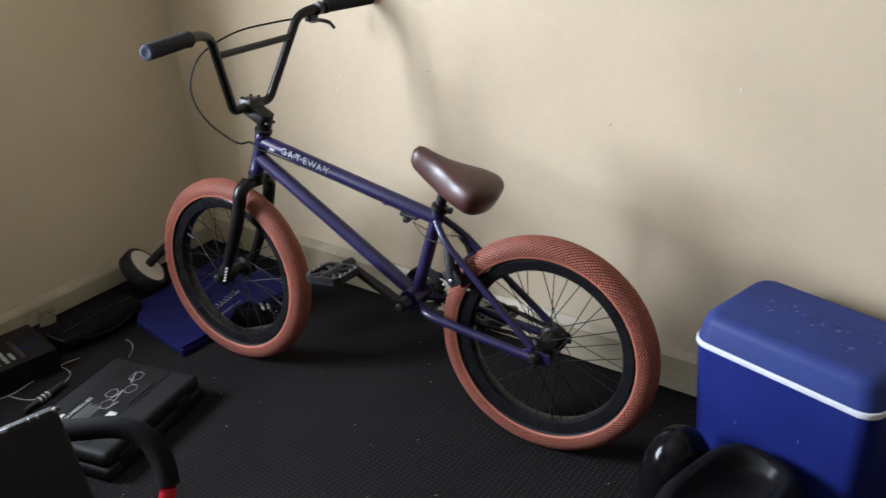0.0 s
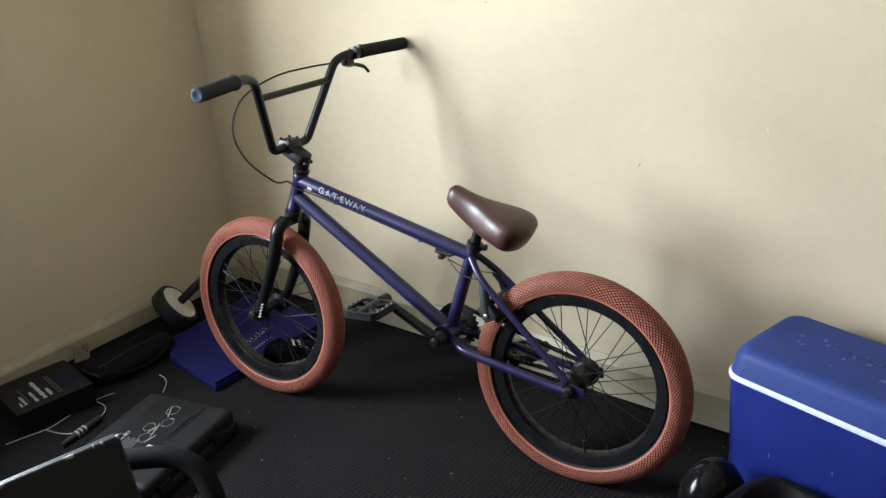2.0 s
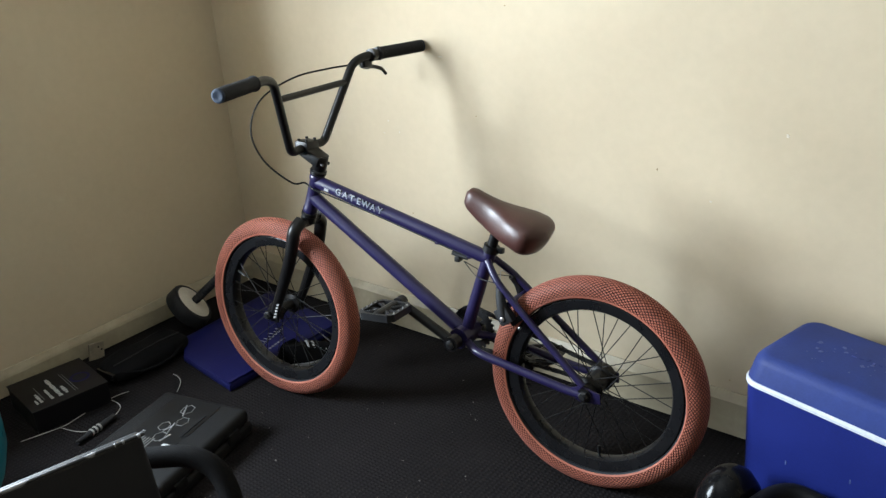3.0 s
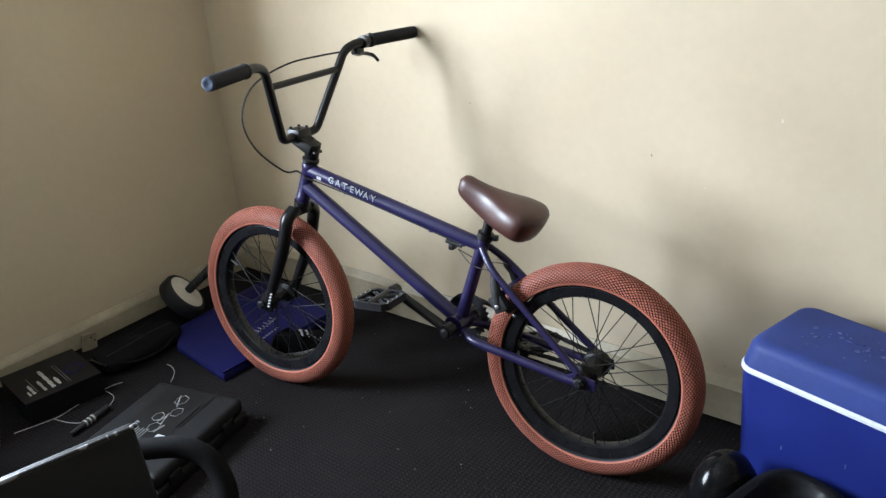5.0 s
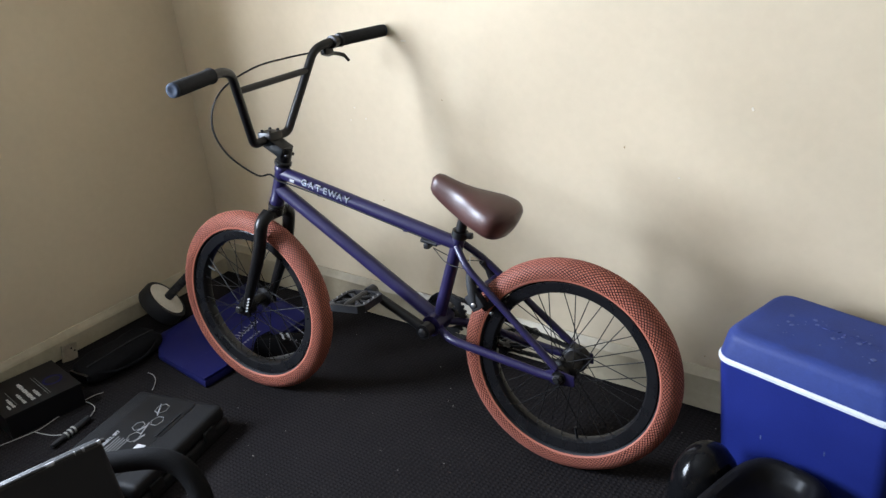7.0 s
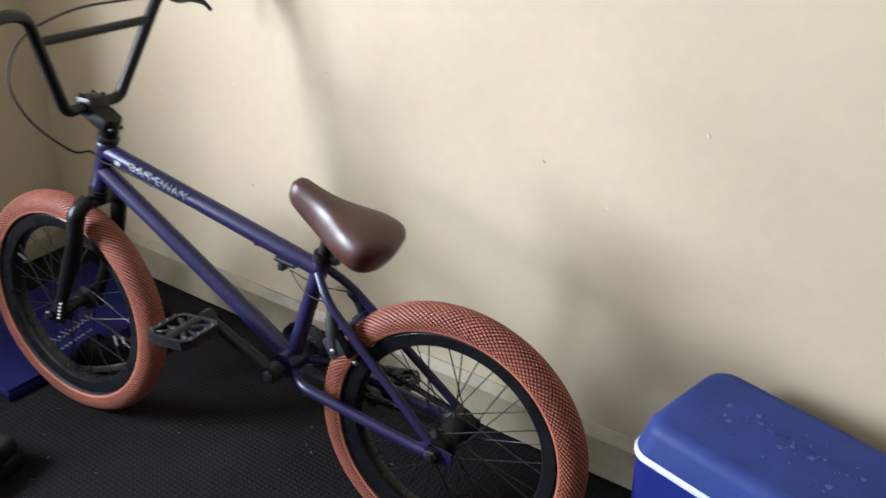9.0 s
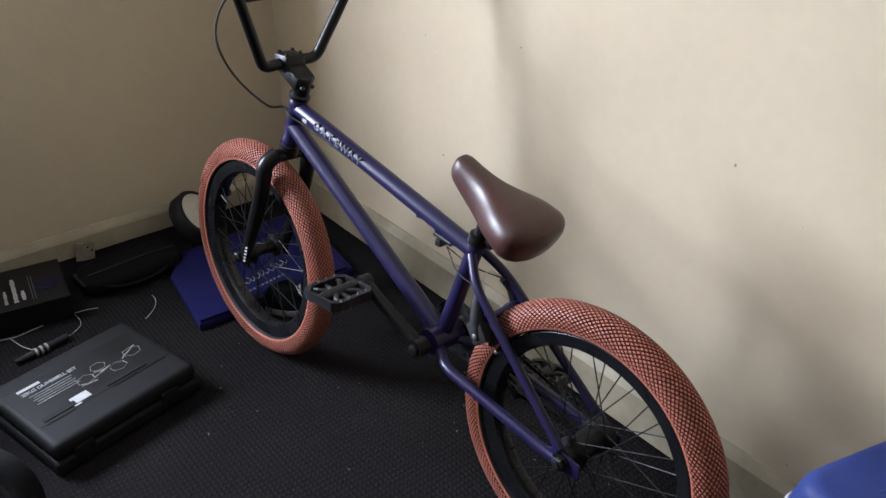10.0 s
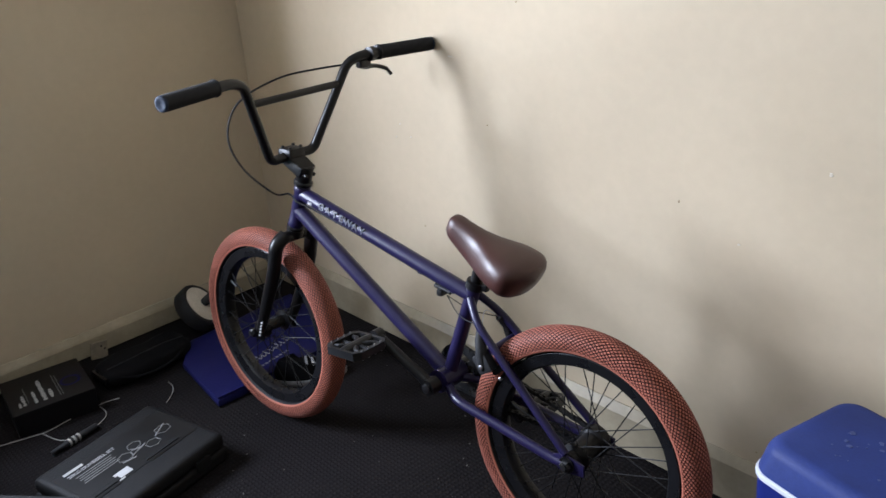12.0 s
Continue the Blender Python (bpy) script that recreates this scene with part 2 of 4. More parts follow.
def rod(a, b, r, sides=16, bm=None, r2=None):
    a, b = Vector(a), Vector(b)
    return sweep([a, b], [r, r if r2 is None else r2], sides, bm)


def prism(outline, z0, z1, bevel=0.0, seg=2, bm=None):
    """An upright slab over a plan outline."""
    b = bmesh.new()
    low = [b.verts.new((x, y, z0)) for x, y in outline]
    high = [b.verts.new((x, y, z1)) for x, y in outline]
    b.faces.new(low[::-1])
    b.faces.new(high)
    n = len(outline)
    for i in range(n):
        b.faces.new((low[i], low[(i + 1) % n], high[(i + 1) % n], high[i]))
    bmesh.ops.recalc_face_normals(b, faces=b.faces[:])
    if bevel:
        bmesh.ops.bevel(b, geom=b.edges[:], offset=bevel, segments=seg, profile=0.6, affect="EDGES")
    return join(bm, b) if bm else b


def lettering(name, text, size, m, material, parent, depth=0.0006, spacing=1.0, bold=0.0):
    """Words in the built-in font, as a mesh."""
    cu = bpy.data.curves.new(name, "FONT")
    cu.body, cu.size, cu.extrude, cu.space_character, cu.offset, cu.align_x, cu.align_y = text, size, depth, spacing, bold, "CENTER", "CENTER"
    tmp = bpy.data.objects.new(name, cu)
    scene.collection.objects.link(tmp)
    bpy.context.view_layer.update()
    me = bpy.data.meshes.new_from_object(tmp.evaluated_get(bpy.context.evaluated_depsgraph_get()))
    bpy.data.objects.remove(tmp)
    me.transform(m)
    me.materials.clear()
    me.materials.append(M[material])
    ob = new(name, me)
    ob.parent = parent
    return ob


# ---- the room ----
X0, X1, Y0, Y1, HIGH = -0.135, 5.2, -4.6, 0.0, 2.6
T = 0.12


def structure(ob, label, category):
    return tagged(ob, label, category, kind="structure")


def flat_box(name, x0, x1, y0, y1, z0, z1, material, label, category, bevel=0.0):
    ob = part(name, box(x1 - x0, y1 - y0, z1 - z0, bevel=bevel), material, smooth=False)
    ob.location = ((x0 + x1) / 2, (y0 + y1) / 2, (z0 + z1) / 2)
    return structure(ob, label, category)


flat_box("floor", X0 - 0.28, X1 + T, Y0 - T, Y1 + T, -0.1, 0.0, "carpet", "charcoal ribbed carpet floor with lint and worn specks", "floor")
flat_box("ceiling", X0 - 0.28, X1 + T, Y0 - T, Y1 + T, HIGH, HIGH + 0.1, "ceiling", "plain off-white ceiling", "ceiling")
flat_box("wall_north", X0 - 0.28, X1 + T, Y1, Y1 + T, 0, HIGH, "wall", "cream painted wall with small chips and scuffs", "wall")
flat_box("wall_east", X1, X1 + T, Y0, Y1, 0, HIGH, "wall", "cream painted wall", "wall")
flat_box("wall_south", X0 - 0.28, X1 + T, Y0 - T, Y0, 0, HIGH, "wall", "cream painted wall", "wall")
# the west wall holds the window
WY0, WY1, WZ0, WZ1 = -2.24, -1.20, 0.70, 1.80
west = bmesh.new()
TW = 0.28
for y0, y1, z0, z1 in ((Y0, WY0, 0, HIGH), (WY1, Y1, 0, HIGH), (WY0, WY1, 0, WZ0), (WY0, WY1, WZ1, HIGH)):
    box(TW, y1 - y0, z1 - z0, (X0 - TW / 2, (y0 + y1) / 2, (z0 + z1) / 2), bm=west)
structure(part("wall_west", west, "wall", smooth=False), "cream painted wall in shade with a window opening", "wall")
window = tagged(new("window_1"), "white framed window", "window", kind="structure")
for y in (WY0 + 0.025, (WY0 + WY1) / 2, WY1 - 0.025):
    part("window_frame", box(0.05, 0.05, WZ1 - WZ0, (X0 - 0.20, y, (WZ0 + WZ1) / 2), 0.004), "glass", window, smooth=False)
for z in (WZ0 + 0.025, WZ1 - 0.025):
    part("window_frame", box(0.045, WY1 - WY0 - 0.11, 0.05, (X0 - 0.20, (WY0 + WY1) / 2, z), 0.004), "glass", window, smooth=False)
part("window_sill", box(0.10, WY1 - WY0 + 0.06, 0.025, (X0 + 0.045, (WY0 + WY1) / 2, WZ0 - 0.014), 0.006), "glass", window, smooth=False)


def skirting_profile(name, a, b, inward, label, tall):
    """A skirting board from a to b, with a sloped top, standing off the wall."""
    a, b, n = Vector((*a, 0)), Vector((*b, 0)), Vector((*inward, 0))
    prof = [(0.0, 0.008), (0.016, 0.008), (0.016, 0.103), (0.0145, 0.106), (0.004, 0.126), (0.0, 0.126)] if tall else [(0.0, 0.008), (0.016, 0.008), (0.016, 0.062), (0.013, 0.070), (0.004, 0.086), (0.0, 0.086)]
    bm = bmesh.new()
    r = [[bm.verts.new(p + n * (o + 0.0005) + Vector((0, 0, z))) for o, z in prof] for p in (a, b)]
    k = len(prof)
    for i in range(k):
        bm.faces.new((r[0][i], r[0][(i + 1) % k], r[1][(i + 1) % k], r[1][i]))
    bm.faces.new(r[0][::-1])
    bm.faces.new(r[1])
    bmesh.ops.recalc_face_normals(bm, faces=bm.faces[:])
    return structure(part(name, bm, "skirting", smooth=False), label, "skirting board")


skirting_profile("baseboard_north", (X0 + 0.017, 0), (X1, 0), (0, -1), "scuffed cream skirting board with a dark gap below", True)
skirting_profile("baseboard_west", (X0, Y0), (X0, 0), (1, 0), "grubby cream skirting board in shade", False)


# ---- the bike ----
R_T, R_TUBE, WB = 0.2630, 0.0298, 0.9366
LEAN_BIKE = 5.18
HEAD = Vector((math.cos(radians(186.81)), math.sin(radians(186.81)), 0.0))
LEFT = Vector((-HEAD.y, HEAD.x, 0.0))
ph = radians(LEAN_BIKE)
B_UP = Vector((0, 0, 1)) * math.cos(ph) - LEFT * math.sin(ph)
B_LEFT = LEFT * math.cos(ph) + Vector((0, 0, 1)) * math.sin(ph)
BIKE_AT = Vector((1.5078, -0.3687, 0.0005))
BM = Matrix.Translation(BIKE_AT) @ Matrix((HEAD, B_LEFT, B_UP)).transposed().to_4x4()
bike = thing("bmx_bike", "purple-blue freestyle bike, brick-red tyres, brown saddle, leaning on wall", "bicycle", BM)
# local axes: x forward from the rear axle, y to the bike's left, z up
AX_R, AX_F = Vector((0, 0, R_T)), Vector((WB, 0, R_T))
BB = Vector((0.343, 0, 0.314))
CL = Vector((0.277, 0, 0.536))
HT, HB = Vector((0.786, 0, 0.668)), Vector((0.820, 0, 0.563))
steer = (HT - HB).normalized()

part("head_tube", lathe([(0.0185, 0), (0.020, 0.004), (0.020, 0.012), (0.0178, 0.018), (0.0178, 0.092), (0.020, 0.098), (0.020, 0.107), (0.0185, 0.110)], 28, along(HB, HT)), "frame", bike)
TT0, TT1 = CL + Vector((0.004, 0, -0.012)), HT - steer * 0.019
top_tube = part("top_tube", rod(TT0, TT1, 0.0168, 24), "frame", bike)
part("down_tube", rod(BB + Vector((0.01, 0, 0.010)), HB + steer * 0.046, 0.0178, 24), "frame", bike)
part("seat_tube", rod(BB, CL + (CL - BB).normalized() * 0.012, 0.0155, 24), "frame", bike)
part("bottom_bracket", rod(BB + Vector((0, 0.037, 0)), BB + Vector((0, -0.037, 0)), 0.026, 28), "frame", bike)
for s in (1, -1):
    D = Vector((-0.012, 0.060 * s, R_T - 0.002))
    part("chainstay", sweep(bend([BB + Vector((-0.012, 0.020 * s, -0.006)), BB + Vector((-0.060, 0.053 * s, -0.016)), D + Vector((0.05, -0.002 * s, 0.0)), D + Vector((0.012, 0, 0))], 0.05), 0.0103, 16), "frame", bike)
    part("seatstay", sweep(bend([CL + Vector((-0.002, 0.014 * s, -0.014)), CL + Vector((-0.040, 0.040 * s, -0.052)), D + Vector((0.018, 0.0, 0.022))], 0.03), 0.0085, 16), "frame", bike)
    drop = prism([(-0.034, 0.012), (-0.036, -0.012), (0.012, -0.017), (0.03, -0.008), (0.036, 0.012), (0.012, 0.022)], -0.003, 0.003, 0.0012)
    bmesh.ops.transform(drop, matrix=Matrix.Translation(D + Vector((0.010, 0, 0))) @ pose(0, 0, 0, 90, 0, 0), verts=drop.verts[:])
    part("dropout", drop, "frame", bike)
# raised silver letters on the left of the top tube
tdir = (TT1 - TT0).normalized()
ang = math.degrees(math.atan2(tdir.z, tdir.x))
word = "GATEWAY"
for i, ch in enumerate(word):
    c = TT1 - tdir * (0.085 + 0.0220 * i)
    up = Vector((-tdir.z, 0, tdir.x))
    yy = 0.0163
    mm = Matrix((-tdir, up, Vector((0, 1, 0)))).transposed().to_4x4()
    mm.translation = c + Vector((0, yy, 0)) + up * 0.004
    lettering("letter", ch, 0.024, mm, "silver", top_tube, 0.0012, bold=0.0003)
    backing = mm.copy()
    backing.translation = mm.translation - Vector((0, 0.0010, 0)) - up * 0.0012 - tdir * 0.0008
    lettering("letter_shadow", ch, 0.024, backing, "casepanel", top_tube, 0.0010, bold=0.0012)
part("decal", box(0.014, 0.0014, 0.008, TT1 - tdir * 0.046 + Vector((0, 0.0166, -0.004)), 0.0004, m=pose(0, 0, 0, 0, -ang, 0)), "greylight", top_tube, "small pale decal", smooth=False)
part("seat_clamp", join(lathe([(0.0150, 0), (0.0195, 0.002), (0.0195, 0.018), (0.0150, 0.020)], 24, along(CL + (CL - BB).normalized() * 0.004, CL + (CL - BB).normalized() * 0.03)), box(0.022, 0.014, 0.014, CL + Vector((-0.026, 0, 0.012)), 0.003)), "black", bike)
ST = (CL - BB).normalized()
part("seat_post", rod(CL, CL + ST * 0.078, 0.0127, 20), "black", bike, "black seat post")

# saddle: a pear-shaped padded shell, nose up
SADDLE_AT, SADDLE_TILT, SADDLE_LEN = Vector((0.235, 0, 0.632)), 24.4, 0.228
sb = bmesh.new()
rows = []
NS, NA = 26, 24
for i in range(NS + 1):
    t = i / NS
    x = SADDLE_LEN * (0.5 - t)
    half = 0.021 + 0.056 * (1 / (1 + math.exp(-(t - 0.54) * 9.5)))
    round_end = min(1.0, math.sqrt(max(0, 1 - max(0, (t - 0.80) / 0.20) ** 2.2))) * min(1.0, math.sqrt(max(0, 1 - max(0, (0.10 - t) / 0.10) ** 2)))
    half = max(half * round_end, 0.0012)
    crown = 0.025 + 0.008 * math.sin(t * math.pi) + 0.022 * t
    sag = -0.006 * math.sin(math.pi * min(t / 0.7, 1)) + 0.010 * t * t
    thick = max(crown * round_end ** 0.7, 0.002)
    ring = []
    for k in range(NA):
        q = 2 * math.pi * k / NA
        cy, cz = math.cos(q), math.sin(q)
        zz = (thick * abs(cz) ** 0.8 * (0.75 if cz > 0 else 1.15 if abs(cz) < 2 else 1)) * (1 if cz > 0 else -1)
        ring.append(sb.verts.new((x, half * (abs(cy) ** 0.85) * (1 if cy > 0 else -1), sag + zz)))
    rows.append(ring)
for r0, r1 in zip(rows, rows[1:]):
    for k in range(NA):
        sb.faces.new((r0[k], r0[(k + 1) % NA], r1[(k + 1) % NA], r1[k]))
sb.faces.new(rows[0][::-1])
sb.faces.new(rows[-1])
bmesh.ops.transform(sb, matrix=Matrix.Translation(SADDLE_AT) @ pose(0, 0, 0, 0, -SADDLE_TILT, 0), verts=sb.verts[:])
bmesh.ops.recalc_face_normals(sb, faces=sb.faces[:])
part("saddle", sb, "saddle", bike, "padded brown leather saddle with a worn shine")

# fork, bars and stem turn with the steering
crown = HB - steer * 0.012
part("headset_cup", lathe([(0.019, 0), (0.0225, 0.003), (0.0225, 0.010), (0.019, 0.014)], 28, along(HT + steer * 0.002, HT + steer * 0.02)), "black", bike)
part("headset_cup", lathe([(0.019, 0), (0.0215, 0.003), (0.0215, 0.010), (0.019, 0.012)], 28, along(HB - steer * 0.012, HB)), "black", bike)
part("headset_spacer", rod(HT + steer * 0.014, HT + steer * 0.034, 0.0185, 24), "black", bike)
part("fork_crown", join(lathe([(0.016, 0), (0.021, 0.006), (0.020, 0.03)], 24, along(crown - steer * 0.022, crown + steer * 0.004)), rod(crown - steer * 0.012 + Vector((0, 0.040, -0.004)), crown - steer * 0.012 + Vector((0, -0.040, -0.004)), 0.0145, 18)), "black", bike)
for s in (1, -1):
    F0 = crown - steer * 0.010 + Vector((0, 0.030 * s, 0))
    F3 = AX_F + Vector((-0.014, 0.054 * s, 0.006))
    leg = part("fork_leg", sweep(bend([F0, F0 + Vector((0.004, 0.027 * s, -0.018)), F0 + Vector((0.020, 0.029 * s, -0.10)), F3], 0.05), [0.0175] * 8 + [0.0168] * 7 + [0.0120], 18), "black", bike, "black tapered fork leg")
    part("fork_dropout", box(0.030, 0.007, 0.046, F3 + Vector((0.004, 0, -0.006)), 0.003), "black", bike)
    if s > 0:
        for k in range(5):
            part("decal_stroke", box(0.009, 0.0012, 0.0045, F3 + Vector((-0.008 - 0.004 * k, 0.0112 + 0.0007 * k, -0.008 + 0.010 * k)), 0.0005, m=pose(0, 0, 0, 0, 25, 0)), "white", leg)
SC = HT + steer * 0.034
BC = Vector((0.815, 0, 0.738))
stem = part("stem", join(lathe([(0.017, -0.022), (0.019, -0.019), (0.019, 0.018), (0.017, 0.021)], 24, along(SC, SC + steer)), join(box(0.066, 0.046, 0.030, (SC + BC) / 2, 0.006, m=pose(0, 0, 0, 0, -28, 0)), box(0.044, 0.050, 0.038, BC + Vector((0.002, 0, 0)), 0.008))), "black", bike, "chunky black stem")
for s in (1, -1):
    for dx in (-0.012, 0.014):
        part("bolt", lathe([(0.0042, 0), (0.0042, 0.004), (0.0030, 0.005)], 12, along(BC + Vector((dx, 0.016 * s, 0.0185)), BC + Vector((dx, 0.016 * s, 0.03)))), "blackmetal", stem)
    part("bolt", lathe([(0.0045, 0), (0.0045, 0.005), (0.003, 0.006)], 12, along(SC + Vector((-0.0135, 0.012 * s, -0.002)), SC + Vector((-0.03, 0.012 * s, -0.002)))), "blackmetal", stem)


def bar_point(w, up, back):
    return BC + Vector((0.035 * w - back, w + 0.045 * min(abs(w), 0.4), up - 0.05 * w))


BARS = [(0.030, 0.000, 0.000), (0.064, 0.000, 0.004), (0.150, 0.195, 0.045), (0.186, 0.208, 0.056), (0.376, 0.212, 0.113)]
half_bar = [bar_point(*p) for p in BARS]
pts = [bar_point(-w, u, b) for w, u, b in BARS[::-1]] + half_bar
bar_path = bend(pts, 0.045, 7)
part("handlebar", sweep(bar_path, 0.0112, 18), "black", bike, "tall black handlebar")
for s in (1, -1):
    grip_a, grip_b = bar_point(0.232 * s, 0.2090, 0.0690), bar_point(0.376 * s, 0.212, 0.113)
    prof = [(0.0165, 0.0), (0.0185, 0.002), (0.0185, 0.005), (0.0158, 0.007)]
    z = 0.009
    L = (grip_b - grip_a).length
    while z < L - 0.006:
        prof += [(0.0152, z), (0.0168, z + 0.0012), (0.0168, z + 0.0028), (0.0152, z + 0.004)]
        z += 0.0046
    prof += [(0.0165, L - 0.003), (0.0150, L)]
    grip = part("grip", lathe(prof, 24, along(grip_a, grip_b)), "rubber", bike, "ribbed black rubber grip")
    d = (grip_b - grip_a).normalized()
    part("bar_end", lathe([(0.0140, 0), (0.0160, 0.001), (0.0160, 0.004), (0.0135, 0.006), (0.0100, 0.0062), (0.0060, 0.0045)], 22, along(grip_b, grip_b + d)), "endcap", grip, "worn blue-grey bar end plug")
CB = [bar_point(0.130 * s, 0.149, 0.036) for s in (1, -1)]
part("crossbar", rod(CB[0], CB[1], 0.0085, 16), "black", bike)
# brake lever on the right of the bar
lv = bar_point(-0.212, 0.208, 0.065)
lvd = Vector((0.0, -1, 0.03)).normalized()
clampm = along(lv - lvd * 0.010, lv)
part("lever_clamp", join(lathe([(0.0115, 0), (0.017, 0.001), (0.017, 0.016), (0.0115, 0.017)], 20, clampm), box(0.020, 0.034, 0.020, lv + Vector((0.012, 0.014, -0.022)), 0.006)), "black", bike)
part("brake_lever", sweep(spline([lv + Vector((0.016, 0.028, -0.026)), lv + Vector((0.028, -0.006, -0.034)), lv + Vector((0.034, -0.046, -0.037)), lv + Vector((0.028, -0.078, -0.046)), lv + Vector((0.022, -0.093, -0.062))], 5), [0.0065] * 8 + [0.0055] * 8 + [0.0045] * 5, 10), "blackmetal", bike)
part("lever_clamp", lathe([(0.0115, 0), (0.0175, 0.001), (0.0175, 0.012), (0.0115, 0.013)], 20, along(lv - lvd * -0.018, lv - lvd * -0.03)), "black", bike)
# the brake cable sweeps ahead of the bar and back to the head tube
part("brake_cable", sweep(spline([lv + Vector((0.014, 0.018, -0.020)), bar_point(-0.10, 0.185, 0.0), bar_point(0.00, 0.175, -0.035), bar_point(0.09, 0.135, -0.06), bar_point(0.115, 0.06, -0.075), bar_point(0.09, -0.02, -0.065), bar_point(0.045, -0.085, -0.02), HT + Vector((0.030, 0.018, -0.022)), HT + Vector((0.004, 0.020, -0.036))], 8), 0.0024, 8), "rubber", bike)
under = Vector((-tdir.z, 0, tdir.x)) * -0.0195
part("brake_cable", sweep(spline([HT + Vector((0.004, 0.020, -0.036)), TT1 - tdir * 0.05 + under + Vector((0, 0.008, 0)), TT1 - tdir * 0.20 + under, TT1 - tdir * 0.42 + under, TT0 + tdir * 0.06 + under], 5), 0.0022, 8), "rubber", bike)
for d in (0.05, 0.14, 0.40):
    part("cable_guide", box(0.014, 0.007, 0.007, TT0 + tdir * d + under, 0.002), "frame", bike)
part("cable_stop", join(rod(TT0 + tdir * 0.052 + under * 1.2, TT0 + tdir * 0.095 + under * 1.4, 0.0055, 12), box(0.014, 0.022, 0.014, TT0 + tdir * 0.075 + under * 1.75, 0.003)), "blackmetal", bike)

# rear brake on the seat stays
BR = Vector((0.196, 0, 0.440))
for s in (1, -1):
    piv = BR + Vector((0.004, 0.047 * s, -0.030))
    arm = part("brake_arm", join(sweep([piv + Vector((0.010, 0.004 * s, -0.012)), piv + Vector((0.016, 0.006 * s, 0.020)), piv + Vector((0.024, 0.000 * s, 0.046)), piv + Vector((0.034, -0.016 * s, 0.066))], [0.013, 0.0125, 0.011, 0.008], 12), box(0.036, 0.024, 0.042, piv + Vector((0.010, 0.002 * s, 0.000)), 0.005, m=pose(0, 0, 0, 0, 35, 0))), "rubber", bike)
    part("brake_pad", box(0.048, 0.013, 0.015, BR + Vector((-0.014, 0.031 * s, -0.040)), 0.003, m=pose(0, 0, 0, 0, 42, 0)), "rubber", arm)
    part("bolt", lathe([(0.0055, 0), (0.0055, 0.006), (0.0035, 0.007)], 12, along(piv + Vector((0.010, 0.011 * s, -0.006)), piv + Vector((0.010, 0.03 * s, -0.006)))), "steel", arm)
    part("bolt", lathe([(0.004, 0), (0.004, 0.006), (0.0025, 0.007)], 12, along(BR + Vector((-0.022, 0.040 * s, -0.058)), BR + Vector((-0.022, 0.06 * s, -0.058)))), "steel", arm)
    part("brake_cable", sweep(spline([TT0 + tdir * 0.06 + under * 1.8, CL + Vector((0.022, 0.019 * s, -0.058)), piv + Vector((0.034, -0.016 * s, 0.066))], 6), 0.0011, 6), "rubber", bike)
part("brake_bridge", rod(BR + Vector((0.008, 0.044, -0.006)), BR + Vector((0.008, -0.044, -0.006)), 0.0075, 14), "frame", bike)
part("straddle_wire", sweep(spline([BR + Vector((0.036, 0.031, 0.036)), BR + Vector((0.050, 0, 0.058)), BR + Vector((0.036, -0.031, 0.036))], 6), 0.0012, 6), "steel", bike)

